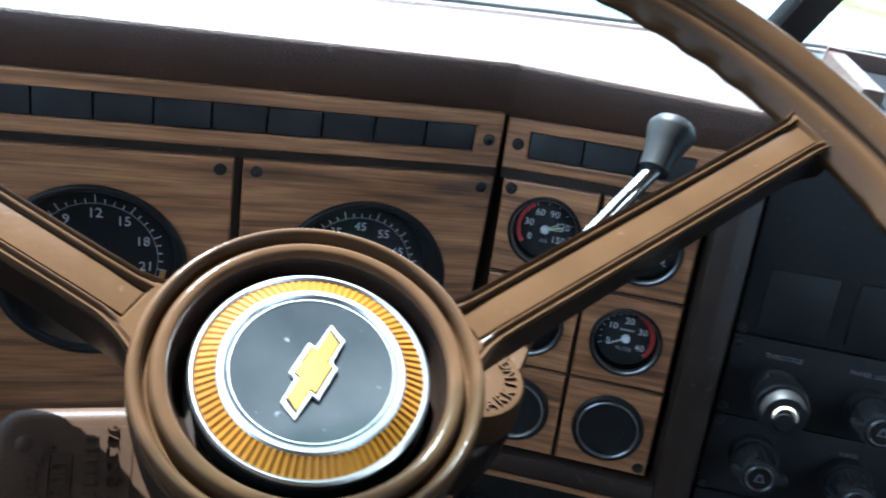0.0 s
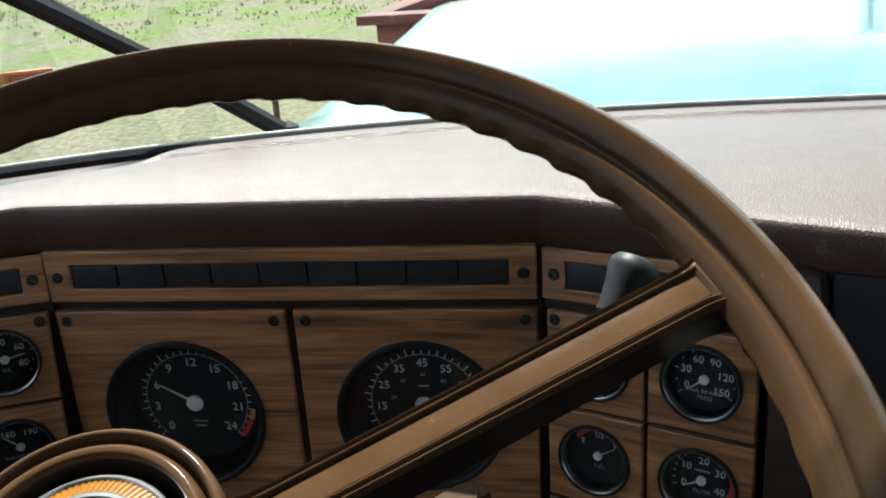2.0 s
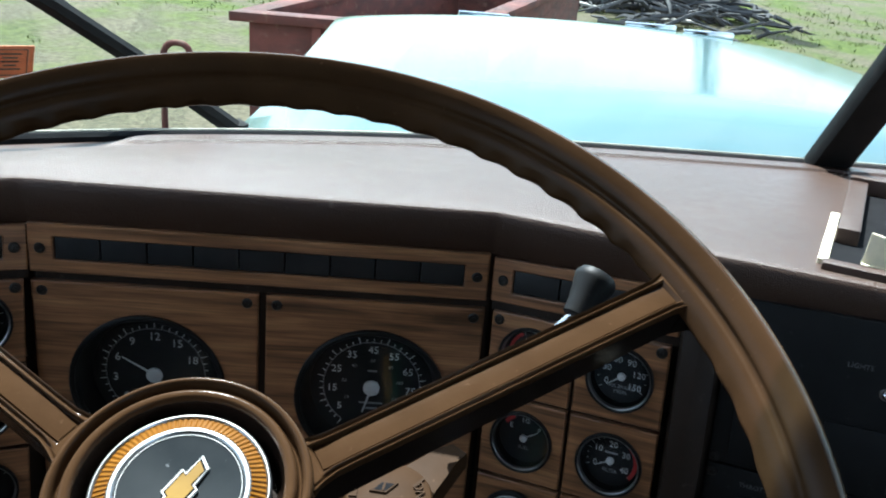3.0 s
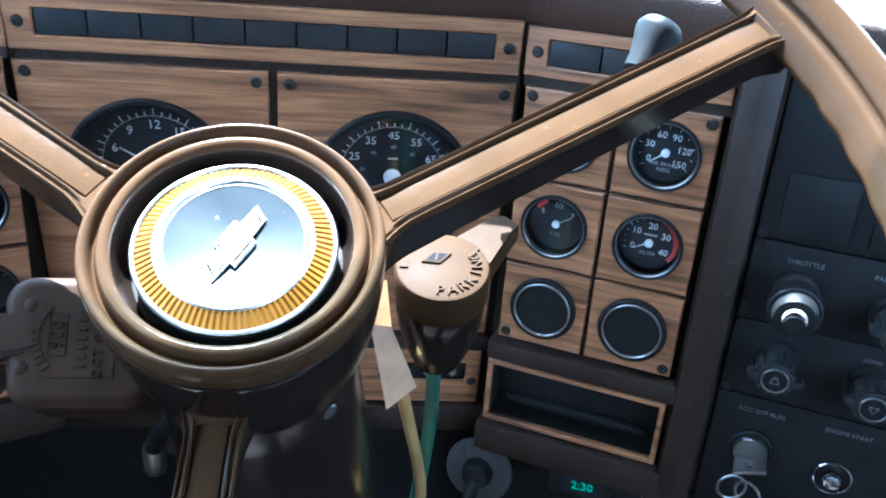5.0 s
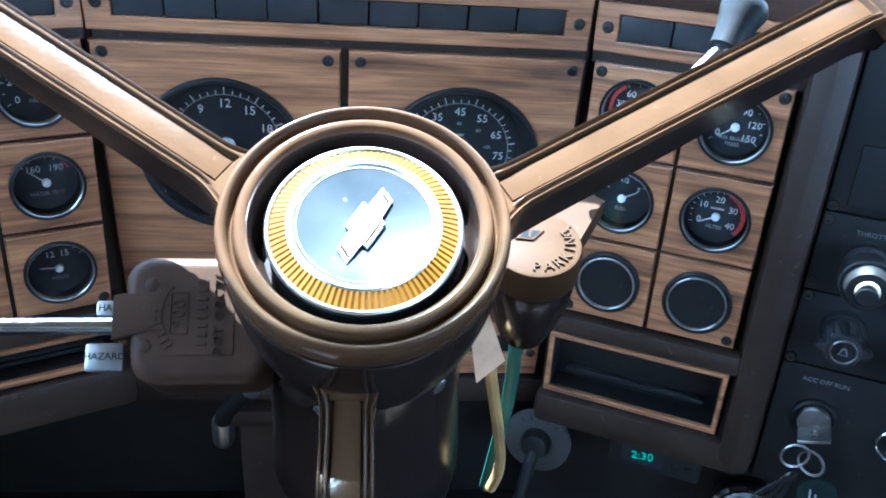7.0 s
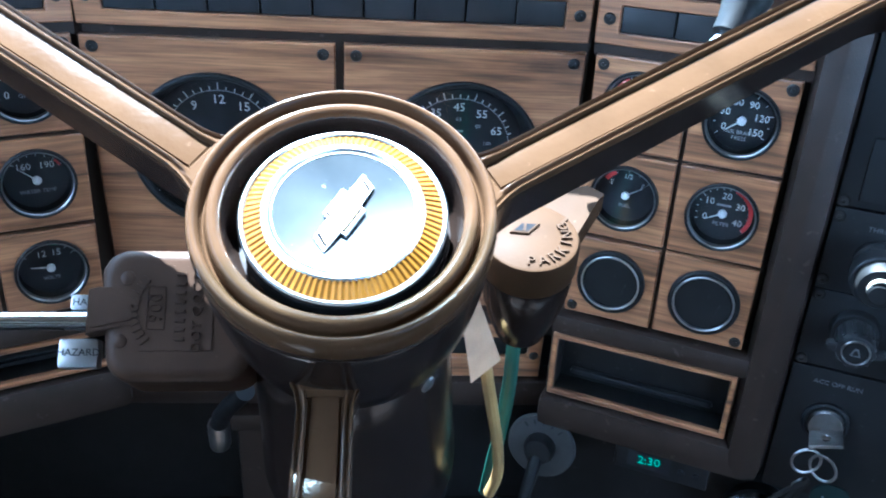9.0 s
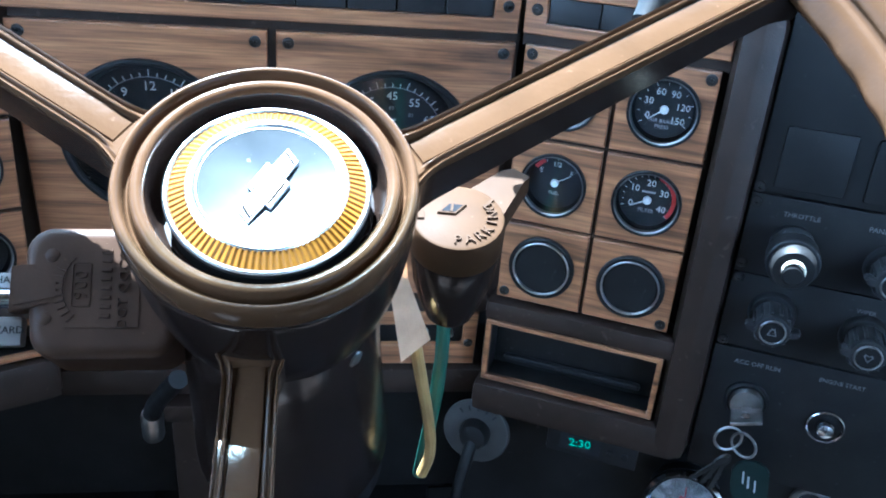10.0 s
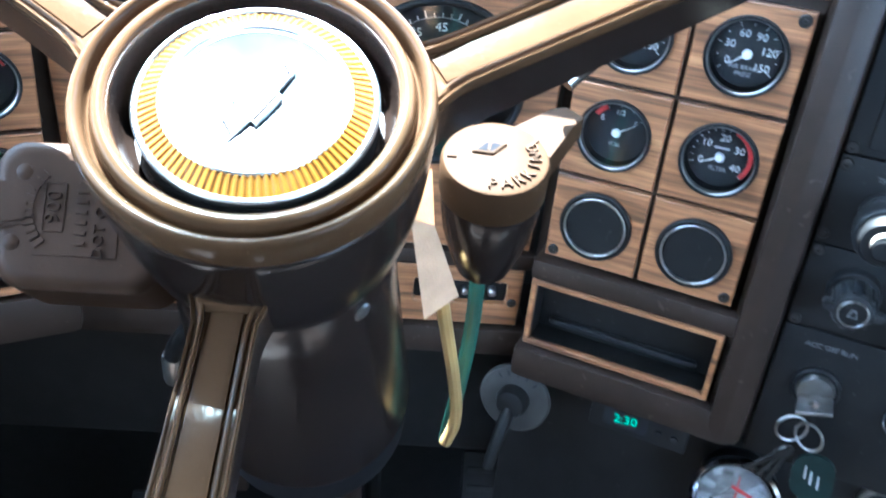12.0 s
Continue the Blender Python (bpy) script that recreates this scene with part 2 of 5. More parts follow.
# ---- mesh helpers ----
def part(name, bm, mat, parent=None, label="", smooth=True):
    """Links a bmesh as one mesh object, under a thing if given."""
    me = bpy.data.meshes.new(name)
    bmesh.ops.recalc_face_normals(bm, faces=bm.faces)
    bm.to_mesh(me)
    bm.free()
    me.materials.append(mat)
    if smooth:
        for p in me.polygons:
            p.use_smooth = True
        me.set_sharp_from_angle(angle=radians(35))
    ob = new(name, me)
    ob.parent = parent
    if label:
        ob["label"] = label
    return ob


def share(name, mesh, parent, m, label=""):
    """One more object on a mesh that exists already."""
    ob = new(name, mesh)
    ob.parent = parent
    ob.matrix_local = m
    if label:
        ob["label"] = label
    return ob


def thing(name, m, label, category, group=""):
    ob = new(name)
    ob.empty_display_size = 0.01
    ob.matrix_basis = m
    return tagged(ob, label, category, group)


def box(x0, x1, y0, y1, z0, z1, bevel=0.0, seg=2, bm=None):
    bm = bm or bmesh.new()
    made = bmesh.ops.create_cube(bm, size=1.0, matrix=Matrix.LocRotScale(((x0 + x1) / 2, (y0 + y1) / 2, (z0 + z1) / 2), None, (x1 - x0, y1 - y0, z1 - z0)))
    if bevel:
        edges = list({e for v in made["verts"] for e in v.link_edges})
        bmesh.ops.bevel(bm, geom=edges, offset=bevel, segments=seg, affect="EDGES", profile=0.6)
    return bm


def moved(bm, m):
    bmesh.ops.transform(bm, matrix=m, verts=bm.verts)
    return bm


def lathe(profile, seg=48, bm=None, m=None, flute=None, caps=True):
    """Turns (radius, height) points about z."""
    bm = bm or bmesh.new()
    rings = []
    for k, (r, h) in enumerate(profile):
        ring = []
        for i in range(seg):
            a = 2 * math.pi * i / seg
            ring.append(bm.verts.new((r * math.cos(a), r * math.sin(a), h + (flute(k, i) if flute else 0))))
        rings.append(ring)
    for a, b in zip(rings, rings[1:]):
        for i in range(seg):
            j = (i + 1) % seg
            bm.faces.new((a[i], a[j], b[j], b[i]))
    for ring in (rings[0], rings[-1]):
        if caps and ring[0].co.xy.length > 1e-7:
            bm.faces.new(ring)
    bmesh.ops.remove_doubles(bm, verts=[v for ring in (rings[0], rings[-1]) for v in ring], dist=1e-6)
    return moved(bm, m) if m else bm


def rounder(profile, times=2):
    """Cuts the corners of an open (radius, height) line, keeping its ends."""
    pts = [Vector(q) for q in profile]
    for _ in range(times):
        pts = pts[:1] + [q for a, b in zip(pts, pts[1:]) for q in (a.lerp(b, 0.25), a.lerp(b, 0.75))] + pts[-1:]
    return [tuple(q) for q in pts]


def ring_of(r0, r1, h0, h1, seg=48, bev=0.0):
    """A closed band between two radii."""
    bm = bmesh.new()
    pts = [(r0, h0), (r1, h0), (r1, h1 - bev), (r1 - bev, h1), (r0 + bev, h1), (r0, h1 - bev)]
    rings = [[bm.verts.new((r * math.cos(2 * math.pi * i / seg), r * math.sin(2 * math.pi * i / seg), h)) for i in range(seg)] for r, h in pts]
    for k in range(len(rings)):
        a, b = rings[k], rings[(k + 1) % len(rings)]
        for i in range(seg):
            bm.faces.new((a[i], a[(i + 1) % seg], b[(i + 1) % seg], b[i]))
    bmesh.ops.remove_doubles(bm, verts=bm.verts, dist=1e-7)
    return bm


def tube(points, radius, seg=12, bm=None, smooth=1):
    """A round bar along a line of points; radius may be a list."""
    bm = bm or bmesh.new()
    pts = [Vector(p) for p in points]
    for _ in range(smooth - 1 if len(pts) > 2 else 0):
        out = [pts[0]]
        for a, b in zip(pts, pts[1:]):
            out += [a.lerp(b, 0.25), a.lerp(b, 0.75)]
        pts = out + [pts[-1]]
    n = len(pts)
    rad = [radius] * n if not isinstance(radius, (list, tuple)) else [radius[min(len(radius) - 1, int(k * (len(radius) - 1) / max(1, n - 1) + 0.5))] for k in range(n)]
    side, rings = None, []
    for k, p in enumerate(pts):
        way = (pts[min(k + 1, n - 1)] - pts[max(k - 1, 0)]).normalized()
        if side is None:
            side = way.orthogonal().normalized()
        side = (side - way * side.dot(way)).normalized()
        up = way.cross(side)
        rings.append([bm.verts.new(p + (side * math.cos(2 * math.pi * i / seg) + up * math.sin(2 * math.pi * i / seg)) * rad[k]) for i in range(seg)])
    for a, b in zip(rings, rings[1:]):
        for i in range(seg):
            bm.faces.new((a[i], a[(i + 1) % seg], b[(i + 1) % seg], b[i]))
    bm.faces.new(rings[0])
    bm.faces.new(rings[-1])
    return bm


def prism(outline, z0, z1, bevel=0.0, bm=None):
    """A flat outline given thickness."""
    bm = bm or bmesh.new()
    low = [bm.verts.new((x, y, z0)) for x, y in outline]
    high = [bm.verts.new((x, y, z1)) for x, y in outline]
    top = bm.faces.new(high)
    bm.faces.new(low[::-1])
    for i in range(len(outline)):
        j = (i + 1) % len(outline)
        bm.faces.new((low[i], low[j], high[j], high[i]))
    if bevel:
        bmesh.ops.bevel(bm, geom=list(top.edges), offset=bevel, segments=5 if bevel > 0.005 else 2, affect="EDGES")
    return bm


def rounded(w, h, r, cx=0.0, cy=0.0, n=6):
    """Outline of a rectangle with round corners."""
    out = []
    for sx, sy, a0 in ((1, 1, 0), (-1, 1, 90), (-1, -1, 180), (1, -1, 270)):
        for k in range(n + 1):
            a = radians(a0 + 90 * k / n)
            out.append((cx + sx * (w / 2 - r) + r * math.cos(a), cy + sy * (h / 2 - r) + r * math.sin(a)))
    return out


def plate_with_hole(w, h, r, cx, cy, z0, z1, bev=0.0012, seg=64):
    """A rectangular plate, centred on the origin, with a round hole."""
    bm = bmesh.new()
    def edge(a, sx, sy):
        dx, dy = math.cos(a), math.sin(a)
        k = min(((sx / 2 - cx * (1 if dx > 0 else -1)) / abs(dx)) if abs(dx) > 1e-9 else 9, ((sy / 2 - cy * (1 if dy > 0 else -1)) / abs(dy)) if abs(dy) > 1e-9 else 9)
        return cx + dx * k, cy + dy * k
    corners = [math.atan2(y * h / 2 - cy, x * w / 2 - cx) % (2 * math.pi) for x in (1, -1) for y in (1, -1)]
    angles = sorted([2 * math.pi * i / seg for i in range(seg)] + corners)
    loops = []
    for sx, sy, z in ((w, h, z0), (w, h, z1 - bev), (w - 2 * bev, h - 2 * bev, z1)):
        loops.append([bm.verts.new((*edge(a, sx, sy), z)) for a in angles])
    for rr, z in ((r + bev, z1), (r, z1 - bev), (r, z0)):
        loops.append([bm.verts.new((cx + rr * math.cos(a), cy + rr * math.sin(a), z)) for a in angles])
    n = len(angles)
    for k in range(len(loops)):
        a, b = loops[k], loops[(k + 1) % len(loops)]
        for i in range(n):
            bm.faces.new((a[i], a[(i + 1) % n], b[(i + 1) % n], b[i]))
    return bm


def frame_bar(w, h, ow, oh, ox, oy, z0, z1, r=0.0015, bev=0.001):
    """A rectangular frame with a rectangular, slightly rounded opening."""
    bm = bmesh.new()
    outer0, outer1 = rounded(w, h, 0.001), rounded(w - 2 * bev, h - 2 * bev, 0.001)
    inner0, inner1 = rounded(ow, oh, r, ox, oy), rounded(ow + 2 * bev, oh + 2 * bev, r, ox, oy)
    loops = [[bm.verts.new((x, y, z)) for x, y in o] for o, z in ((outer0, z0), (outer0, z1 - bev), (outer1, z1), (inner1, z1), (inner0, z1 - bev), (inner0, z0))]
    n = len(outer0)
    for k in range(len(loops)):
        a, b = loops[k], loops[(k + 1) % len(loops)]
        for i in range(n):
            bm.faces.new((a[i], a[(i + 1) % n], b[(i + 1) % n], b[i]))
    return bm


def lettering(name, text, size, mat, parent, m, depth=0.00015, label="", space=1.0):
    """Words as a thin mesh, centred on the pose m, reading along its x."""
    cu = bpy.data.curves.new(name, "FONT")
    cu.body, cu.size, cu.extrude, cu.align_x, cu.align_y, cu.resolution_u, cu.space_character = text, size, depth, "CENTER", "CENTER", 2, space
    tmp = new("tmp_text", cu)
    me = bpy.data.meshes.new_from_object(tmp.evaluated_get(bpy.context.evaluated_depsgraph_get()))
    bpy.data.objects.remove(tmp)
    me.materials.clear()
    me.materials.append(mat)
    ob = new(name, me)
    ob.parent = parent
    ob.matrix_local = m
    if label:
        ob["label"] = label
    return ob


def frame_of(o, u, v):
    """Pose with x along u, y along v and z towards the viewer."""
    u, v = Vector(u).normalized(), Vector(v)
    v = (v - u * v.dot(u)).normalized()
    w = u.cross(v)
    return Matrix(((u.x, v.x, w.x, o[0]), (u.y, v.y, w.y, o[1]), (u.z, v.z, w.z, o[2]), (0, 0, 0, 1)))


MID = -0.1690  # the driver's binnacle is symmetric about this x
MAIN = frame_of((0, 0, 0), (1, 0, 0), (0, 0, 1))
RIGHT = frame_of((0.0104, -0.0028, 0.008), (0.89769, -0.43796, 0.04846), (-0.00194, 0.10606, 0.99436))
# the left wing mirrors the right one; its u runs from its outer end to the fold
LEFT = frame_of((2 * MID - 0.0075, -0.0028, 0.008), (0.89769, 0.43796, -0.04846), (0.00194, 0.10606, 0.99436))
COL, ROW = 0.0706, 0.0695

# ---- cab shell ----
POST_X = 0.345  # middle of the truck
POST_AT = 0.400  # windshield post

def cowl(x):
    """y of the windshield's foot."""
    return 0.295 - 0.327 * abs(x - POST_X) ** 2.74


def header(x):
    """y of the windshield's top edge."""
    return -0.15 - 0.05 * (x - POST_X) ** 2


def lip(x):
    """y of the dash pad's front edge: straight over the binnacle, folded towards the driver on both wings."""
    if x > 0.008:
        y = -0.45 * (x - 0.008)
        return max(y, -0.135 - 0.02 * (x - 0.3)) if x > 0.3 else y
    if x < 2 * MID - 0.008:
        return max(-0.45 * (2 * MID - 0.008 - x), -0.14)
    return 0.0


def shell(name, bm, mat, label):
    ob = part(name, bm, mat, None, "", smooth=False)
    ob.matrix_basis = CAB
    return tagged(ob, label, kind="structure")


def wall_box(name, b, mat, label, bevel=0.0):
    return shell(name, box(*b, bevel), mat, label)


# unseen shell; openings and headliner tone set the light level in the cab
wall_box("floor", (-0.8, 1.5, -1.35, 0.62, -0.98, -0.94), CARPET, "dark rubber mat on the cab floor")
for nm, b in (("wall_back_lower", (-0.8, 1.5, -1.42, -1.35, -0.98, 0.12)), ("wall_back_upper", (-0.8, 1.5, -1.42, -1.35, 0.60, 0.76)), ("wall_back_near", (-0.8, -0.35, -1.42, -1.35, 0.12, 0.60)), ("wall_back_far", (1.05, 1.5, -1.42, -1.35, 0.12, 0.60))):
    wall_box(nm, b, CABPAINT, "tan lined rear cab wall, unseen, round an added back window")
wall_box("wall_fire", (-0.8, 1.5, 0.30, 0.34, -0.98, 0.02), BLACK, "dark firewall under the dash")
for side, x0, x1 in (("left", -0.8, -0.76), ("right", 1.45, 1.5)):
    wall_box("door_" + side, (x0, x1, -1.35, 0.34, -0.98, 0.10), CABPAINT, "tan trimmed cab door below its open window")
    wall_box("wall_" + side, (x0, x1, -1.35, -0.85, 0.10, 0.70), CABPAINT, "tan cab side behind the door window")
    wall_box("trim_" + side, (x0, x1, -0.85, -0.225, 0.62, 0.70), CABPAINT, "painted rail over the door window")
    wall_box("pillar_" + side, (x0, x1, -0.1, -0.05, 0.10, 0.63), CABPAINT, "painted windshield pillar", 0.01)

bm = bmesh.new()
rows = []
for i in range(41):
    x = -0.8 + 2.3 * i / 40
    y = header(x)
    rows.append([bm.verts.new(q) for q in ((x, y + 0.01, 0.625), (x, y + 0.02, 0.66), (x, y - 0.02, 0.70), (x, -0.7, 0.76), (x, -1.42, 0.76), (x, -1.42, 0.70), (x, -0.7, 0.70), (x, y - 0.06, 0.65), (x, y - 0.035, 0.625))])
for a, b in zip(rows, rows[1:]):
    for i in range(9):
        bm.faces.new((a[i], a[(i + 1) % 9], b[(i + 1) % 9], b[i]))
shell("ceiling", bm, HEADLINER, "brown vinyl headliner with a curved rail over the windshield")

# windshield glass: two panes parted by the centre post
def pane(x0, x1, f0, f1):
    bm = bmesh.new()
    n, rows = 24, []
    for k in range(7):
        f = f0 + (f1 - f0) * k / 6
        rows.append([bm.verts.new((x0 + (x1 - x0) * i / n, cowl(x0 + (x1 - x0) * i / n) * (1 - f) + header(x0 + (x1 - x0) * i / n) * f, 0.076 + 0.552 * f)) for i in range(n + 1)])
    for a, b in zip(rows, rows[1:]):
        for i in range(n):
            bm.faces.new((a[i], a[i + 1], b[i + 1], b[i]))
    bmesh.ops.solidify(bm, geom=bm.faces[:], thickness=0.004)
    return bm


SHADE_FROM = 0.82  # share of the height at which the dark band begins
window = tagged(new("window_1"), "two-piece curved windshield with a dark top band", kind="structure")
window.matrix_basis = CAB
for a, b in ((-0.74, POST_AT - 0.02), (POST_AT + 0.02, 1.43)):
    g = part("pane", pane(a, b, 0, SHADE_FROM), GLASS, window)
    g.visible_shadow = False
    part("shade_band", pane(a, b, SHADE_FROM, 1), SHADE, window, "dark tinted band along the top of the glass")
for a, b in ((-0.74, POST_AT - 0.02), (POST_AT + 0.02, 1.43)):
    pts = [(a + (b - a) * i / 30, cowl(a + (b - a) * i / 30) + 0.004, 0.074) for i in range(31)]
    part("rubber_seal", tube(pts, 0.0085, 10), WELL, window)
    part("trim_strip", tube([(x, y + 0.004, z + 0.0084) for x, y, z in pts], 0.0017, 8), TRIM, window, "dull tan trim strip")
part("centre_post", box(POST_AT - 0.022, POST_AT + 0.022, -0.012, 0.012, -0.01, 0.73, 0.006), RUBBER, window, "dark windshield centre post").matrix_local = Matrix.Translation((0, 0.295, 0.076)) @ Matrix.Rotation(radians(38.8), 4, "X")

# ---- hood, cowl and what stands outside ----
hood = thing("truck_hood", CAB, "pale turquoise glossy truck hood ahead of the windshield", "hood")
def hood_z(x, f):
    w = min(1.0, abs(x - POST_X) / 0.62)
    return 0.062 + 0.028 * f + 0.042 * (1 - w * w) - (0.05 * max(0, (w - 0.93) / 0.07) ** 2)


def hood_skin():
    bm = bmesh.new()
    rows = []
    for k in range(31):
        f = (k / 30) ** 1.5
        row = []
        for i in range(41):
            x = POST_X - 0.62 + 1.24 * i / 40
            drop = 0.05 * max(0.0, (f - 0.94) / 0.06) ** 2
            y0 = cowl(x) + 0.016
            lift = 1 - (1 - min(1.0, f / 0.22)) ** 2.4
            row.append(bm.verts.new((x, y0 + (1.58 - y0) * f, 0.079 + (hood_z(x, f) - 0.079) * lift - drop)))
        row.insert(0, bm.verts.new((POST_X - 0.63, row[0].co.y, -0.35)))
        row.append(bm.verts.new((POST_X + 0.63, row[-1].co.y, -0.35)))
        rows.append(row)
    for a, b in zip(rows, rows[1:]):
        for i in range(len(a) - 1):
            bm.faces.new((a[i], a[i + 1], b[i + 1], b[i]))
    bm.faces.new(rows[-1])
    return bm


part("hood_skin", hood_skin(), PAINT, hood)
part("hood_front", box(POST_X - 0.62, POST_X + 0.62, 1.56, 1.62, -0.5, 0.03, 0.02), PAINT, hood)
for x in (0.05, 0.47, 0.62):
    part("hood_trim", box(x, x + 0.13, 1.57, 1.585, hood_z(x, 1) - 0.02, hood_z(x, 1) + 0.004, 0.004), CHROME, hood, "bright trim on the hood's front edge")
cowl_panel = thing("cowl_panel", CAB, "black cowl grille panel below the windshield", "cowl")
def cowl_skin():
    bm = bmesh.new()
    lo, hi = [], []
    for i in range(41):
        x = -0.8 + 2.3 * i / 40
        lo.append(bm.verts.new((x, cowl(x) + 0.012, 0.066 if -0.27 < x < 0.96 else 0.03)))
        hi.append(bm.verts.new((x, max(cowl(x) + 0.06, 0.34), 0.060 if -0.27 < x < 0.96 else -0.1)))
    for i in range(40):
        bm.faces.new((lo[i], lo[i + 1], hi[i + 1], hi[i]))
    bmesh.ops.solidify(bm, geom=bm.faces[:], thickness=0.003)
    return bm
part("cowl_skin", cowl_skin(), RUBBER, cowl_panel)
fender = thing("front_fender", CAB, "pale turquoise front fender beside the hood", "fender")
fb = bmesh.new()
rows = []
for k in range(13):
    y = 0.9 + 0.9 * k / 12
    rows.append([fb.verts.new((-0.30 - 0.42 * i / 8, y, -0.42 + 0.16 * math.sin(math.pi * k / 12) - 0.10 * (i / 8) ** 2)) for i in range(9)])
for a, b in zip(rows, rows[1:]):
    for i in range(8):
        fb.faces.new((a[i], a[i + 1], b[i + 1], b[i]))
bmesh.ops.solidify(fb, geom=fb.faces[:], thickness=0.01)
part("fender_skin", fb, PAINT, fender)

wiper = thing("wiper", CAB, "black windshield wiper arm resting across the glass", "wiper")
part("arm", tube([(-0.243, 0.266, 0.076), (-0.328, 0.225, 0.145), (-0.398, 0.165, 0.205), (-0.468, 0.09, 0.27)], 0.0095, 8), RUBBER, wiper)
part("pivot", lathe([(0, 0), (0.012, 0), (0.010, 0.012), (0, 0.018)], 20, m=Matrix.Translation((-0.240, 0.279, 0.066))), RUBBER, wiper)
part("blade", tube([(-0.358, 0.212, 0.17), (-0.428, 0.145, 0.24), (-0.498, 0.05, 0.31)], 0.005, 6), RUBBER, wiper)

# sticker on the inside of the glass
sticker = thing("windshield_sticker", CAB @ frame_of((-0.416, 0.106, 0.150), (0.80, 0.57, 0.0), (0.1, -0.3, 0.5)), "orange and yellow printed notice stuck to the windshield", "sticker")
part("paper", prism(rounded(0.075, 0.034, 0.001, 0.002, 0), 0, 0.0006), ORANGE, sticker)
part("yellow_field", prism(rounded(0.040, 0.034, 0.001, -0.0165, 0), 0.0006, 0.0010), OCHRE, sticker)
part("border", frame_bar(0.028, 0.028, 0.026, 0.026, 0, 0, 0.0008, 0.0012, 0.001, 0.0002), PRINT, sticker).location = (0.021, 0, 0)
part("border", frame_bar(0.032, 0.02, 0.030, 0.018, 0, 0, 0.0010, 0.0014, 0.001, 0.0002), PRINT, sticker).location = (-0.0165, 0.005, 0)
for k, (y, w) in enumerate(((0.009, 0.018), (0.005, 0.012), (0.001, 0.014), (-0.003, 0.01), (-0.007, 0.017))):
    part("print_bar", box(0.021 - w / 2, 0.021 + w / 2, y - 0.0008, y + 0.0008, 0.0006, 0.001), PRINT, sticker)
for x in (-0.026, -0.016, -0.006):
    part("print_bar", box(x - 0.0025, x + 0.0025, -0.012, 0.012, 0.001, 0.0014), PRINT, sticker)

# ---- ground ----
GROUND_Z = -1.95
gm = bpy.data.materials.new("meadow ground")
gm.use_nodes = True
n, l = gm.node_tree.nodes, gm.node_tree.links
tc = n.new("ShaderNodeTexCoord")
def gnoise(scale, detail):
    z = n.new("ShaderNodeTexNoise")
    z.inputs["Scale"].default_value, z.inputs["Detail"].default_value = scale, detail
    l.new(tc.outputs["Object"], z.inputs["Vector"])
    return z.outputs["Fac"]
grass_ramp = n.new("ShaderNodeValToRGB")
e = grass_ramp.color_ramp.elements
e[0].position, e[0].color = 0.34, (0.045, 0.058, 0.017, 1)
e[1].position, e[1].color = 0.64, (0.082, 0.098, 0.024, 1)
l.new(gnoise(8, 12), grass_ramp.inputs["Fac"])
dirt_ramp = n.new("ShaderNodeValToRGB")
e = dirt_ramp.color_ramp.elements
e[0].position, e[0].color = 0.34, (0.062, 0.053, 0.034, 1)
e[1].position, e[1].color = 0.66, (0.118, 0.101, 0.066, 1)
l.new(gnoise(16, 12), dirt_ramp.inputs["Fac"])
split = n.new("ShaderNodeSeparateXYZ")
l.new(tc.outputs["Object"], split.inputs[0])
edge = n.new("ShaderNodeMath")
edge.operation = "MULTIPLY_ADD"
edge.inputs[1].default_value, edge.inputs[2].default_value = 5.0, -2.5
l.new(gnoise(0.45, 6), edge.inputs[0])
line = n.new("ShaderNodeMath")
l.new(split.outputs["Y"], line.inputs[0])
l.new(edge.outputs[0], line.inputs[1])
far = n.new("ShaderNodeMapRange")
far.inputs["From Min"].default_value, far.inputs["From Max"].default_value = 6.5, 11.5
l.new(line.outputs[0], far.inputs["Value"])
mix = n.new("ShaderNodeMix")
mix.data_type = "RGBA"
l.new(far.outputs["Result"], mix.inputs[0])
l.new(dirt_ramp.outputs["Color"], mix.inputs[6])
patch_range = n.new("ShaderNodeMapRange")
patch_range.inputs["From Min"].default_value, patch_range.inputs["From Max"].default_value = 0.42, 0.60
l.new(gnoise(0.9, 10), patch_range.inputs["Value"])
patch = n.new("ShaderNodeMix")
patch.data_type = "RGBA"
l.new(patch_range.outputs["Result"], patch.inputs[0])
l.new(dirt_ramp.outputs["Color"], patch.inputs[6])
l.new(grass_ramp.outputs["Color"], patch.inputs[7])
l.new(patch.outputs[2], mix.inputs[7])
l.new(mix.outputs[2], n["Principled BSDF"].inputs["Base Color"])
n["Principled BSDF"].inputs["Roughness"].default_value = 0.9
n["Principled BSDF"].inputs["Specular IOR Level"].default_value = 0.08
bp = n.new("ShaderNodeBump")
bp.inputs["Strength"].default_value, bp.inputs["Distance"].default_value = 0.6, 0.03
l.new(gnoise(30, 8), bp.inputs["Height"])
l.new(bp.outputs["Normal"], n["Principled BSDF"].inputs["Normal"])

bm = bmesh.new()
xs = [-900, -300, -100, -40] + [-20 + 0.8 * i for i in range(51)] + [40, 100, 300, 900]
ys = [-900, -200, -40, -10] + [-2 + 0.8 * i for i in range(46)] + [50, 100, 300, 900]
grid = [[bm.verts.new((x, y, 0.10 * noise.noise(Vector((x * 0.3, y * 0.3, 0))) + 0.03 * noise.noise(Vector((x * 1.3, y * 1.3, 4))) if abs(x) < 60 and abs(y) < 60 else 0)) for x in xs] for y in ys]
for a, b in zip(grid, grid[1:]):
    for i in range(len(xs) - 1):
        bm.faces.new((a[i], a[i + 1], b[i + 1], b[i]))
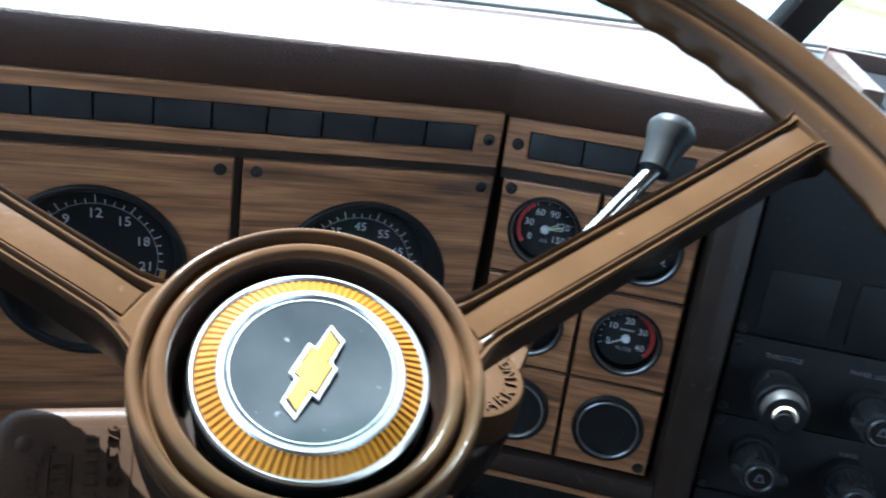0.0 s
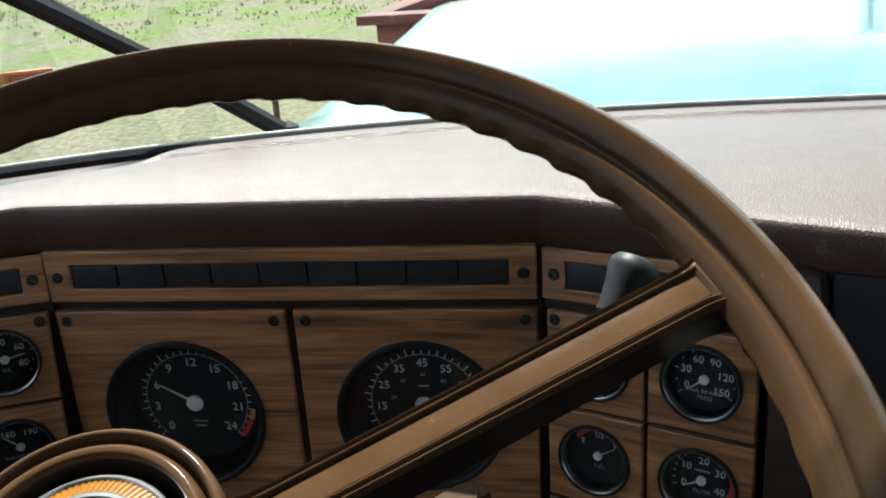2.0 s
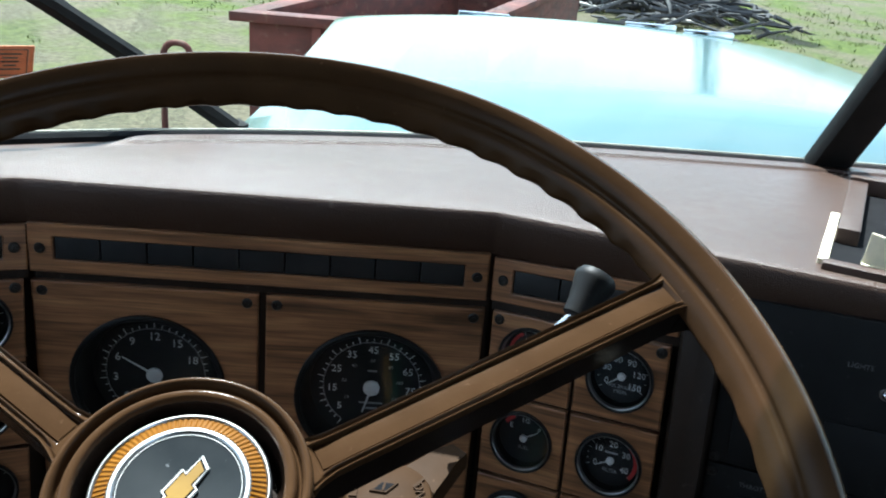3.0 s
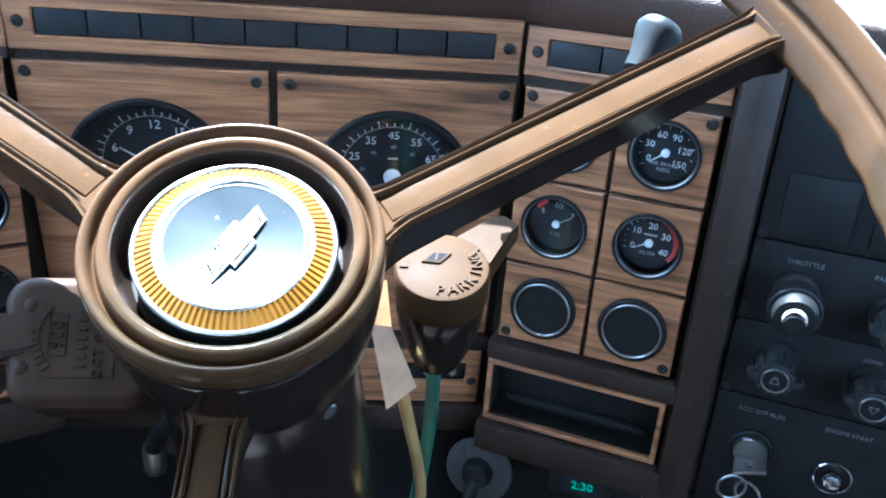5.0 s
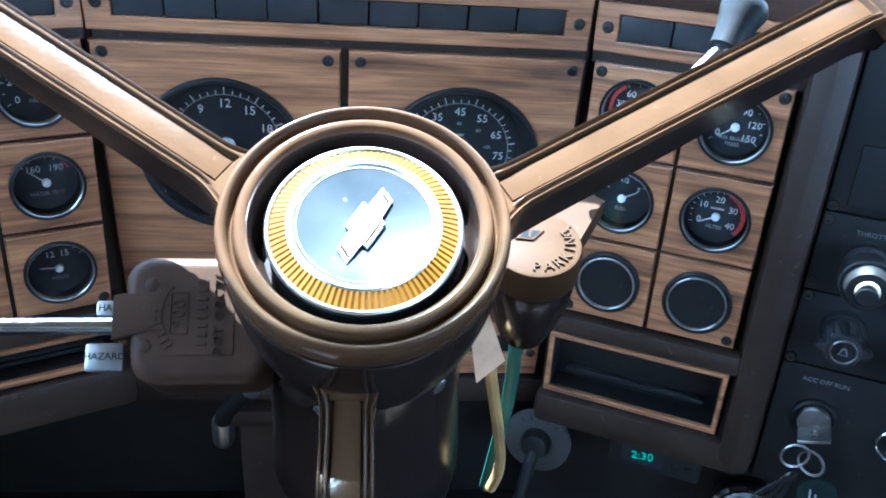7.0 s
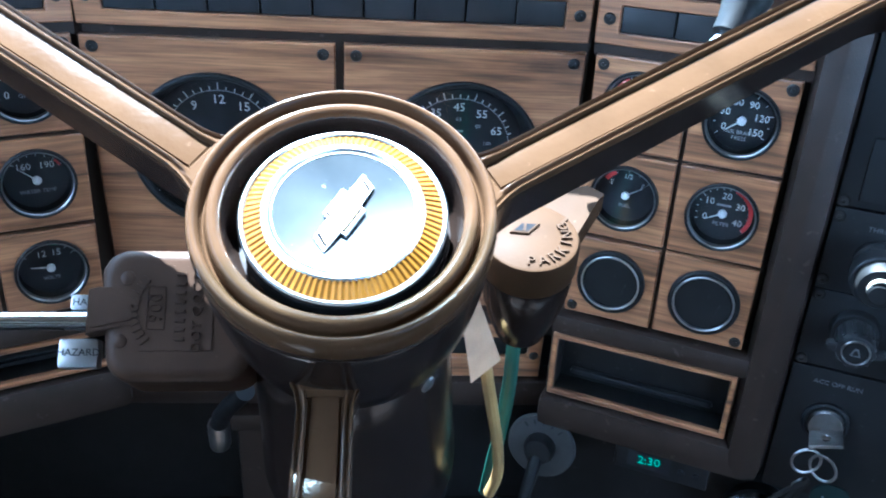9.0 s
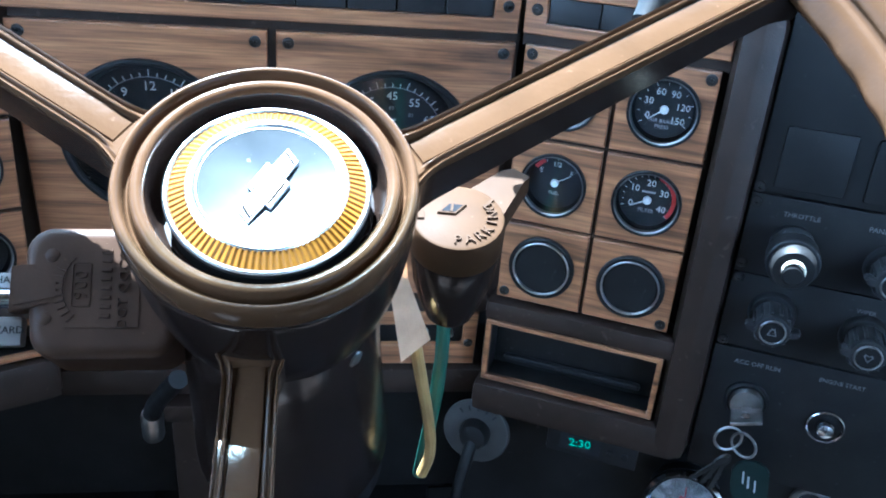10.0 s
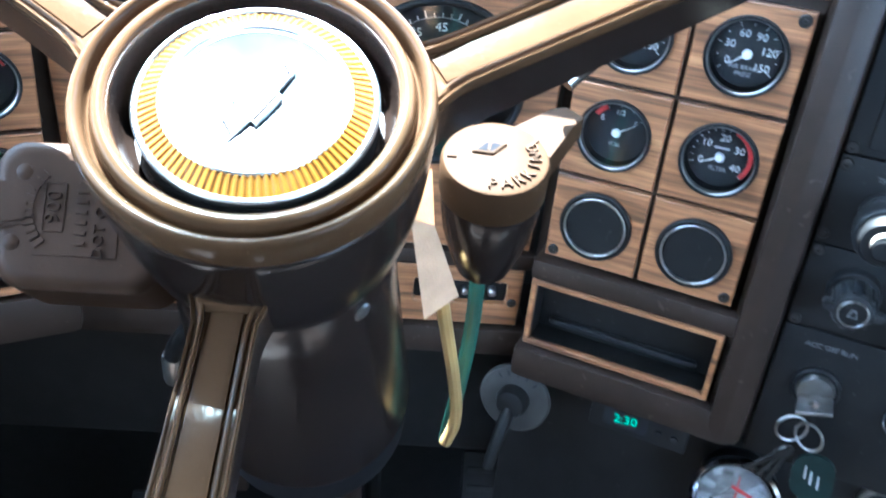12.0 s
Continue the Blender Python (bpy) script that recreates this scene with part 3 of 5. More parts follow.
ground = part("ground", bm, gm)
ground.location.z = GROUND_Z
tagged(ground, "uneven meadow with a bare stony dirt patch by the truck", kind="structure")

rng = random.Random(5)
bm = bmesh.new()
for k in range(9000):
    y = 5.5 + 22 * rng.random() ** 1.5
    x = rng.uniform(-14, 10)
    if noise.noise(Vector((x * 0.5, y * 0.5, 2))) + (y - 12) * 0.22 < rng.uniform(-0.3, 0.5):
        continue
    for _ in range(4):
        a, h, w = rng.uniform(0, 6.28), rng.uniform(0.03, 0.085), rng.uniform(0.006, 0.014)
        dx, dy = math.cos(a), math.sin(a)
        px, py = x + rng.uniform(-0.06, 0.06), y + rng.uniform(-0.06, 0.06)
        v = [bm.verts.new(q) for q in ((px - dy * w, py + dx * w, 0), (px + dy * w, py - dx * w, 0), (px + dx * h * 0.6, py + dy * h * 0.6, h))]
        bm.faces.new(v)
tufts = part("grass", bm, GRASS, smooth=False)
tufts.location.z = GROUND_Z
tagged(tufts, "short green meadow grass in loose tufts", kind="stuff")

# open-topped trailer box ahead of the truck
trailer = thing("trailer_box", pose(0, 0, GROUND_Z, 0, 0, 0), "rusty red open steel trailer box in the grass", "trailer")
TZ, TX0, TX1, TY0, TY1 = 1.25, -1.08, 0.22, 4.92, 8.6
SKEW = Matrix(((1, 0.40, 0, -0.40 * TY0), (0, 1, 0, 0), (0, 0, 1, 0), (0, 0, 0, 1)))  # slanting sides
for name, b in (("front_panel", (TX0, TX1, TY0, TY0 + 0.05, 0.35, TZ)), ("rear_panel", (TX0, TX1, TY1 - 0.05, TY1, 0.35, TZ)), ("side_panel", (TX0, TX0 + 0.05, TY0 + 0.05, TY1 - 0.05, 0.35, TZ)),
                ("side_panel", (TX1 - 0.05, TX1, TY0 + 0.05, TY1 - 0.05, 0.35, TZ)), ("bed", (TX0, TX1, TY0, TY1, 0.28, 0.35)),
                ("top_rail", (TX0 - 0.09, TX1 + 0.09, TY0 - 0.06, TY0 + 0.07, TZ, TZ + 0.06)), ("top_rail", (TX0 - 0.05, TX1 + 0.05, TY1 - 0.07, TY1 + 0.05, TZ, TZ + 0.06)),
                ("top_rail", (TX0 - 0.09, TX0 + 0.07, TY0 + 0.07, TY1 - 0.07, TZ, TZ + 0.06)), ("top_rail", (TX1 - 0.07, TX1 + 0.09, TY0 + 0.07, TY1 - 0.07, TZ, TZ + 0.06))):
    part(name, moved(box(*b, 0.008), SKEW), RUST, trailer)
for x in (TX0 + 0.4, TX0 + 0.85, TX0 + 1.3):
    part("rib", box(x, x + 0.06, TY0 - 0.04, TY0, 0.35, TZ - 0.002, 0.006), RUST, trailer)
for x in (TX0 + 0.15, TX1 - 0.15):
    for y in (TY0 + 0.4, TY1 - 0.4):
        part("wheel", lathe([(0.1, -0.08), (0.25, -0.08), (0.28, -0.05), (0.28, 0.05), (0.25, 0.08), (0.1, 0.08)], 28, m=Matrix.Translation((x, y, 0.28)) @ Matrix.Rotation(radians(90), 4, "Y")), RUBBER, trailer)

brush = bmesh.new()
rng = random.Random(8)
for k in range(420):
    a, ln = rng.uniform(0, 6.28), rng.uniform(0.4, 1.7)
    c = Vector((rng.gauss(0, 0.9), rng.gauss(0, 0.9), 0.0))
    c.z = max(0.05, 0.75 - 0.22 * abs(c.x) - 0.25 * abs(c.y)) * rng.uniform(0.1, 1)
    d = Vector((math.cos(a), 0.5 * math.sin(a), rng.uniform(-0.3, 0.4)))
    tube([c - d * ln * 0.4, c + d * ln * 0.1 + Vector((0, 0, 0.05)), c + d * ln * 0.5], [0.045, 0.035, 0.012], 5, brush)
pile = part("brush_pile", brush, TWIG)
pile.location = (4.5, 16.2, GROUND_Z)
tagged(pile, "heap of dark charred branches on the grass", "brush pile", kind="stuff")
for x, y, z, turn, tip, ln in ((3.05, 15.4, 0.10, -38, 4, 0.9), (5.7, 15.6, 0.12, -32, 6, 1.1), (5.9, 16.9, 0.30, -24, 3, 1.5), (4.6, 14.6, 0.06, 20, 2, 0.7)):
    m = pose(x, y, GROUND_Z + z, 0, tip, turn)
    board = thing("board", m, "weathered grey board thrown down by the heap", "board", "boards by the heap")
    part("plank", box(-ln / 2, ln / 2, -0.07, 0.07, 0, 0.035, 0.006), BOARD, board)

# tall narrow tree beside the heap
tree = thing("tree", pose(5.75, 15.9, GROUND_Z - 0.05), "tall narrow grey-green tree beside the heap", "tree")
part("trunk", tube([(0, 0, 0), (0.03, 0.01, 1.2), (-0.02, 0.02, 2.6), (0.01, 0, 3.9)], [0.11, 0.09, 0.06, 0.02], 10, smooth=3), BARK, tree)
rng = random.Random(21)
bm = bmesh.new()
for k in range(14):
    h, a = 0.6 + 0.22 * k, 2.4 * k
    tube([(0, 0, h), (0.16 * math.cos(a), 0.16 * math.sin(a), h + 0.14), (0.24 * math.cos(a), 0.24 * math.sin(a), h + 0.42)], [0.02, 0.014, 0.005], 5, bm)
part("limbs", bm, BARK, tree)
bm = bmesh.new()
for k in range(2600):
    h = rng.uniform(0.5, 4.1)
    r = (0.34 - 0.05 * abs(h - 2.2) + 0.06 * math.sin(5 * h)) * math.sqrt(rng.random())
    a, b, s = rng.uniform(0, 6.28), rng.uniform(0, 6.28), rng.uniform(0.03, 0.06)
    c = Vector((r * math.cos(a), r * math.sin(a), h))
    d, e = Vector((math.cos(b), math.sin(b), rng.uniform(-0.2, 0.9))) * s, Vector((-math.sin(b), math.cos(b), 0.2)) * s * 0.5
    bm.faces.new([bm.verts.new(c + q) for q in (-d, e, d, -e)])
part("crown", bm, LEAF, tree, smooth=False)

hook = thing("mirror_stay", CAB, "bent rusty steel stay with a hooked top beside the hood", "bracket")
part("rod", tube([(-0.655, 1.5, -0.5), (-0.655, 1.5, -0.05), (-0.655, 1.5, -0.02), (-0.64, 1.5, 0.0), (-0.605, 1.5, 0.0), (-0.59, 1.5, -0.02), (-0.595, 1.5, -0.05)], 0.008, 10, smooth=3), RUST, hook)

# ---- dashboard ----
dash = thing("dashboard", CAB, "dark brown moulded dashboard with a grained vinyl top pad", "dashboard")
def pad_skin():
    bm = bmesh.new()
    cols = []
    xs = sorted([-0.78 + 2.25 * i / 180 for i in range(181)] + [0.006, 0.010, 2 * MID - 0.006, 2 * MID - 0.010])
    for x in xs:
        f, b = lip(x), cowl(x) + 0.002
        b = max(b, f + 0.06)
        d = b - f
        prof = [(f + 0.02, 0.046), (f + 0.006, 0.050), (f + 0.001, 0.058), (f - 0.003, 0.078), (f - 0.0025, 0.0835), (f - 0.0005, 0.0860), (f + 0.003, 0.0870), (f + 0.012, 0.0872)]
        prof += [(f + (d - 0.048) * k, 0.087 + 0.003 * math.sin(math.pi * k) - 0.007 * k * k) for k in (0.2, 0.4, 0.6, 0.8)]
        rise = max(0.0, min(1.0, (x + 0.335) / 0.02))
        prof += [(b - 0.046, 0.0806 - 0.002 * (1 - rise)), (b - 0.043, 0.0780 + 0.0052 * rise), (b - 0.024, 0.0765 + 0.0057 * rise), (b - 0.006, 0.0740 + 0.0062 * rise), (b, 0.070)]
        cols.append([bm.verts.new((x, y, z)) for y, z in prof])
    for a, c in zip(cols, cols[1:]):
        for i in range(len(a) - 1):
            bm.faces.new((a[i], a[i + 1], c[i + 1], c[i]))
    return bm


part("top_pad", pad_skin(), PAD, dash, "grained brown vinyl top pad")
# unseen wall added against sun leaking in behind the pad, down to the firewall
bm = bmesh.new()
rows = []
for i in range(61):
    x = -0.78 + 2.25 * i / 60
    y = max(cowl(x) + 0.002, lip(x) + 0.06) + 0.004
    rows.append([bm.verts.new(q) for q in ((x, y, 0.068), (x, y + 0.012, 0.068), (x, y + 0.012, -0.45), (x, y, -0.45))])
for a, b in zip(rows, rows[1:]):
    for i in range(4):
        bm.faces.new((a[i], a[(i + 1) % 4], b[(i + 1) % 4], b[i]))
bm.faces.new(rows[0]), bm.faces.new(rows[-1])
shell("wall_cowl", bm, BLACK, "added black wall behind the dash, unseen, stops sun leaks")
# backing behind the plates
def slab(frame_m, b, bevel=0.002):
    return moved(box(*b, bevel), frame_m)
part("backing", slab(MAIN, (2 * MID - 0.006, 0.006, -0.30, 0.05, -0.05, -0.030)), HOUSING, dash)
part("backing", slab(RIGHT, (-0.012, 0.150, -0.30, 0.05, -0.05, -0.028)), HOUSING, dash)
part("backing", slab(LEFT, (-0.150, 0.012, -0.30, 0.05, -0.05, -0.028)), HOUSING, dash)
def webs(frame_m, bars):
    for b in bars:
        part("web", moved(box(*b), frame_m), HOUSING, dash)
# web between the plates, a few millimetres below their faces
webs(MAIN, [(2 * MID - 0.004, 0.008, 0.004, 0.0125, -0.03, -0.006), (-0.1705, -0.1645, -0.22, 0.004, -0.03, -0.006), (0.006, 0.010, -0.24, 0.052, -0.03, -0.008), (2 * MID - 0.010, 2 * MID - 0.006, -0.24, 0.052, -0.03, -0.008)])
webs(RIGHT, [(-0.002, 0.146, -0.0025, 0.0075, -0.028, -0.006), (COL - 0.004, COL + 0.004, -3 * ROW, -0.0025, -0.028, -0.0055), (0, 2 * COL, -ROW - 0.004, -ROW + 0.004, -0.028, -0.006), (0, 2 * COL, -2 * ROW - 0.004, -2 * ROW + 0.004, -0.028, -0.006)])
webs(LEFT, [(-0.146, 0.002, -0.0025, 0.0075, -0.028, -0.006), (-COL - 0.004, -COL + 0.004, -3 * ROW, -0.0025, -0.028, -0.0055), (-2 * COL, 0, -ROW - 0.004, -ROW + 0.004, -0.028, -0.006), (-2 * COL, 0, -2 * ROW - 0.004, -2 * ROW + 0.004, -0.028, -0.006)])
# rounded rails and ribs
part("rail", slab(MAIN, (2 * MID - 0.012, 0.012, -0.232, -0.2165, -0.03, 0.004), 0.005), HOUSING, dash)
part("rail", slab(RIGHT, (-0.006, 0.160, -0.2285, -0.2105, -0.03, 0.006), 0.006), HOUSING, dash)
part("rail", slab(LEFT, (-0.160, 0.006, -0.2285, -0.2105, -0.03, 0.006), 0.006), HOUSING, dash)
part("lower_rail", slab(MAIN, (2 * MID - 0.02, 0.016, -0.322, -0.2925, -0.04, 0.006), 0.008), HOUSING, dash)
part("lower_rail", slab(RIGHT, (-0.010, 0.168, -0.320, -0.2905, -0.04, 0.008), 0.008), HOUSING, dash)
part("lower_rail", slab(LEFT, (-0.168, 0.010, -0.305, -0.2665, -0.04, 0.006), 0.008), HOUSING, dash)
part("rib", slab(RIGHT, (0.1445, 0.1755, -0.319, 0.047, -0.04, 0.011), 0.0145), HOUSING, dash)
part("rib", slab(LEFT, (-0.1755, -0.1445, -0.319, 0.047, -0.04, 0.009), 0.009), HOUSING, dash)
part("lower_skirt", slab(MAIN, (-0.75, 0.05, -0.50, -0.318, -0.10, -0.05), 0.006), BLACK, dash)
part("lower_skirt", slab(RIGHT, (-0.02, 0.36, -0.52, -0.318, -0.09, -0.040), 0.006), BLACK, dash)
part("side_face", slab(LEFT, (-0.46, -0.174, -0.5, 0.049, -0.06, -0.004), 0.004), HOUSING, dash)
part("side_face", slab(RIGHT, (0.37, 1.2, -0.5, 0.047, -0.06, -0.004), 0.004), HOUSING, dash)

# one screw mesh shared by all plates
screw_mesh = part("screw", lathe([(0.0042, 0), (0.0042, 0.0006), (0.0034, 0.0016), (0.0015, 0.0018), (0.0012, 0.001), (0, 0.0008)], 16), SCREW)
SCREW_ME = screw_mesh.data
bpy.data.objects.remove(screw_mesh)


def screw_at(parent, x, y, z=0.0):
    return share("screw", SCREW_ME, parent, Matrix.Translation((x, y, z)), "dark recessed screw")


def dial_marks(parent, r, start, stop, count, long_every, length, width, mat, z):
    """Scale ticks; angles in degrees clockwise from the top."""
    bm = bmesh.new()
    for k in range(count):
        a = radians(start + (stop - start) * k / (count - 1))
        ln = length if k % long_every == 0 else length * 0.55
        bmesh.ops.create_cube(bm, size=1, matrix=Matrix.Rotation(-a, 4, "Z") @ Matrix.LocRotScale((0, r + ln / 2, z), None, (width, ln, 0.0002)))
    return part("scale_ticks", bm, mat, parent, smooth=False)


def arc_band(parent, name, r0, r1, start, stop, mat, z):
    bm = bmesh.new()
    n = 24
    rows = []
    for k in range(n + 1):
        a = radians(start + (stop - start) * k / n)
        rows.append([bm.verts.new((r * math.sin(a), r * math.cos(a), h)) for r, h in ((r0, z), (r1, z), (r1, z + 0.0002), (r0, z + 0.0002))])
    for a, b in zip(rows, rows[1:]):
        for i in range(4):
            bm.faces.new((a[i], a[(i + 1) % 4], b[(i + 1) % 4], b[i]))
    return part(name, bm, mat, parent, smooth=False)


def needle(parent, angle, length, width, mat, z, hub_r):
    bm = bmesh.new()
    low = [bm.verts.new(q) for q in ((-width, -length * 0.12, z), (width, -length * 0.12, z), (width * 0.4, length, z), (-width * 0.4, length, z))]
    high = [bm.verts.new((v.co.x, v.co.y, z + 0.0006)) for v in low]
    bm.faces.new(low), bm.faces.new(high)
    for i in range(4):
        bm.faces.new((low[i], low[(i + 1) % 4], high[(i + 1) % 4], high[i]))
    p = part("needle", moved(bm, Matrix.Rotation(radians(-angle), 4, "Z")), mat, parent, smooth=False)
    if hub_r:
        part("needle_hub", lathe([(hub_r, z), (hub_r, z + 0.0018), (hub_r * 0.7, z + 0.0026), (0, z + 0.0028)], 24), mat, parent)
    return p


def numerals(parent, values, r, start, step, size, mat, z):
    for k, v in enumerate(values):
        a = radians(start + step * k)
        lettering("numeral", v, size, mat, parent, Matrix.Translation((r * math.sin(a), r * math.cos(a), z)))


def at(frame_m, u, v):
    return CAB @ frame_m @ Matrix.Translation((u, v, 0))


def gauge_body(parent, R, depth, bright_lip=True):
    """Funnel, dial and bezel of a round instrument whose flange has the radius R."""
    part("funnel", lathe([(R * 0.995, -0.002), (R * 0.93, 0.001), (R * 0.84, -depth * 0.75), (R * 0.83, -depth), (R * 0.80, -depth)], 56, caps=False), DIAL, parent)
    part("bezel", ring_of(R * 0.93, R, -0.006, 0.0035, 56, 0.0012), BLACK, parent, "black bezel ring")
    if bright_lip:
        part("bright_lip", ring_of(R * 0.885, R * 0.93, -0.004, 0.0022, 56, 0.0006), STEEL, parent, "thin bright lip")
    part("dial_face", lathe([(R * 0.84, -depth), (R * 0.84, -depth + 0.0004), (0, -depth + 0.0004)], 48), DIAL, parent, "black dial")
    g = part("lens", lathe([(R * 0.90, -0.0005), (R * 0.90, 0.0005), (R * 0.5, 0.0012), (0, 0.0014)], 48), LENS, parent, "clear lens")
    g.visible_shadow = False


# ---- the two large instruments ----
def big_panel(x0, x1, label):
    w, h = x1 - x0, 0.2195
    p = thing("instrument_panel", at(MAIN, (x0 + x1) / 2, -0.1047), label, "instrument panel", "wood panels of the binnacle")
    cy = 0.0247
    part("wood_plate", plate_with_hole(w, h, 0.0605, 0.0, cy, -0.006, 0.0), WOOD, p, "walnut-look laminate plate")
    for sx in (-1, 1):
        for sy in (-1, 1):
            screw_at(p, sx * (w / 2 - 0.0085), sy * (h / 2 - 0.0075))
    g = new("instrument")
    g.parent, g.location = p, (0, cy, 0)
    return p, g


p, g = big_panel(-0.3440, -0.1710, "walnut plate with a black tachometer")
gauge_body(g, 0.0615, 0.022, False)
Z = -0.0212
dial_marks(g, 0.0405, -133, 133, 33, 4, 0.0055, 0.0007, INK, Z)
arc_band(g, "scale_arc", 0.0400, 0.0406, -133, 133, GREYINK, Z)
arc_band(g, "red_band", 0.0425, 0.0465, 112, 133, RED, Z)
arc_band(g, "yellow_band", 0.0425, 0.0465, 100, 111, OCHRE, Z)
numerals(g, ["0", "3", "6", "9", "12", "15", "18", "21", "24"], 0.0330, -133, 33.2, 0.0098, INK, Z)
for y, w in ((-0.018, 0.012), (-0.022, 0.008)):
    part("print_bar", box(-w / 2, w / 2, y - 0.0008, y + 0.0008, Z, Z + 0.0002), GREYINK, g)
needle(g, -60, 0.030, 0.0011, INK, Z + 0.003, 0.0066)
p, g = big_panel(-0.1650, 0.0060, "walnut plate with a black speedometer")
gauge_body(g, 0.0615, 0.022, False)
dial_marks(g, 0.0405, -144, 144, 37, 4, 0.0052, 0.0007, INK, Z)
arc_band(g, "scale_arc", 0.0400, 0.0406, -144, 144, GREYINK, Z)
numerals(g, ["5", "15", "25", "35", "45", "55", "65", "75", "85"], 0.0330, -128, 32, 0.0090, INK, Z)
numerals(g, ["10", "20", "40", "60", "80", "100", "120"], 0.0235, -120, 40, 0.0042, GREYINK, Z)
for y, w in ((0.014, 0.008), (-0.016, 0.02), (-0.021, 0.012)):
    part("print_bar", box(-w / 2, w / 2, y - 0.0008, y + 0.0008, Z, Z + 0.0002), GREYINK, g)
needle(g, 196, 0.024, 0.0011, INK, Z + 0.003, 0.0068)

# ---- switch strips ----
def switch_strip(frame_m, u0, u1, v0, v1, ow, oh, ox, count, label):
    w, h = u1 - u0, v1 - v0
    s = thing("switch_strip", at(frame_m, (u0 + u1) / 2, (v0 + v1) / 2), label, "switch panel", "switch strips of the binnacle")
    part("wood_frame", frame_bar(w, h, ow, oh, ox, 0, -0.006, 0.0), WOOD, s, "walnut-look frame")
    part("recess", box(ox - ow / 2 - 0.004, ox + ow / 2 + 0.004, -oh / 2 - 0.004, oh / 2 + 0.004, -0.012, -0.0075), DIAL, s)
    pitch = ow / count
    for k in range(count):
        x = ox - ow / 2 + pitch * (k + 0.5)
        b = box(-pitch / 2 + 0.0007, pitch / 2 - 0.0007, -oh / 2 + 0.0006, oh / 2 - 0.0006, -0.0075, -0.0022, 0.0008)
        part("rocker", moved(b, Matrix.Translation((x, 0, 0)) @ Matrix.Rotation(radians((k * 37 % 5) - 2), 4, "X")), SWITCH, s)
    for x in (-w / 2 + 0.009, w / 2 - 0.009):
        screw_at(s, x, 0.0)
    return s


switch_strip(MAIN, 2 * MID - 0.006, 0.006, 0.0125, 0.0515, 0.313, 0.0185, 0.0, 9, "walnut-framed strip of nine smoked grey rockers")
switch_strip(RIGHT, -0.0015, 0.1435, 0.0062, 0.0415, 0.112, 0.0185, 0.0, 3, "walnut-framed strip of three smoked grey rockers")
switch_strip(LEFT, -0.1435, 0.0015, 0.0062, 0.0415, 0.112, 0.0185, 0.0, 3, "walnut-framed strip of three smoked grey rockers")

# ---- small gauges ----
def small_panel(frame_m, col, row, sign, label):
    u = sign * COL * (col + 0.5)
    p = thing("gauge_panel", at(frame_m, u, -ROW * (row + 0.5)), label, "gauge", "small gauge plates")
    return p


def gauge_plate(p, R=0.0256):
    part("wood_plate", plate_with_hole(COL - 0.0032, ROW - 0.0032, R - 0.001, 0, 0, -0.006, 0.0, 0.001, 48), WOOD, p, "walnut-look laminate plate")
    g = new("instrument")
    g.parent = p
    return g


def small_gauge(frame_m, col, row, sign, label, nums, r_n, a0, step, ang, legend, bands=(), ticks=(-125, 125, 11, 2), size=0.0070):
    p = small_panel(frame_m, col, row, sign, label)
    g = gauge_plate(p)
    gauge_body(g, 0.0256, 0.010)
    z = -0.0092
    dial_marks(g, 0.0175, *ticks, 0.0028, 0.0004, INK, z)
    for name, r0, r1, s, e, mat in bands:
        arc_band(g, name, r0, r1, s, e, mat, z)
    numerals(g, nums, r_n, a0, step, size, INK, z)
    for k, word in enumerate(legend):
        lettering("legend", word, 0.0040, GREYINK, g, Matrix.Translation((0, -0.0090 - 0.0042 * k, z)))
    needle(g, ang, 0.0135, 0.00055, INK, z + 0.0015, 0.0031)
    return p, g


def blank_plate(frame_m, col, row, sign, label):
    p = small_panel(frame_m, col, row, sign, label)
    g = gauge_plate(p)
    part("bezel", ring_of(0.0222, 0.0262, -0.006, 0.0038, 48, 0.0012), BLACK, g)
    part("bright_lip", ring_of(0.0212, 0.0226, -0.006, 0.0048, 48, 0.0004), SATIN, g, "thin bright ring")
    part("blank_disc", lathe([(0.0222, -0.004), (0.0222, 0.0018), (0.018, 0.0024), (0, 0.0026)], 40), BLACK, g, "plain black disc")
    return p


def corner_screws(p, *corners):
    for sx, sy in corners:
        screw_at(p, sx * (COL / 2 - 0.0075), sy * (ROW / 2 - 0.0075))


p, g = small_gauge(RIGHT, 0, 0, 1, "walnut plate with a double-needle air gauge", ["0", "30", "60", "90", "120", "150"], 0.0125, -125, 50, 75, ["AIR"], [("red_band", 0.0178, 0.0205, -128, -30, RED)])
needle(g, 62, 0.0135, 0.00055, LIME, -0.0085, 0)
needle(g, 88, 0.0130, 0.00055, LIME, -0.0087, 0)
corner_screws(p, (-1, 1))
p, g = small_gauge(RIGHT, 1, 0, 1, "walnut plate with an air brake pressure gauge", ["0", "30", "60", "90", "120", "150"], 0.0128, -118, 49, -128, ["AIR BRAKE", "PRESS"])
corner_screws(p, (1, 1))
p, g = small_gauge(RIGHT, 0, 1, 1, "walnut plate with a fuel gauge reading full", ["E", "1/2", "F"], 0.0142, -55, 55, 58, ["FUEL"], [("red_band", 0.0172, 0.0205, -58, -30, RED)], (-55, 55, 5, 2), size=0.0054)
p, g = small_gauge(RIGHT, 1, 1, 1, "walnut plate with an air filter gauge and red arc", ["0", "10", "20", "30", "40"], 0.0128, -112, 58, -118, ["FILTER"], [("red_band", 0.0178, 0.0208, 20, 128, RED)], (-112, 128, 17, 4))
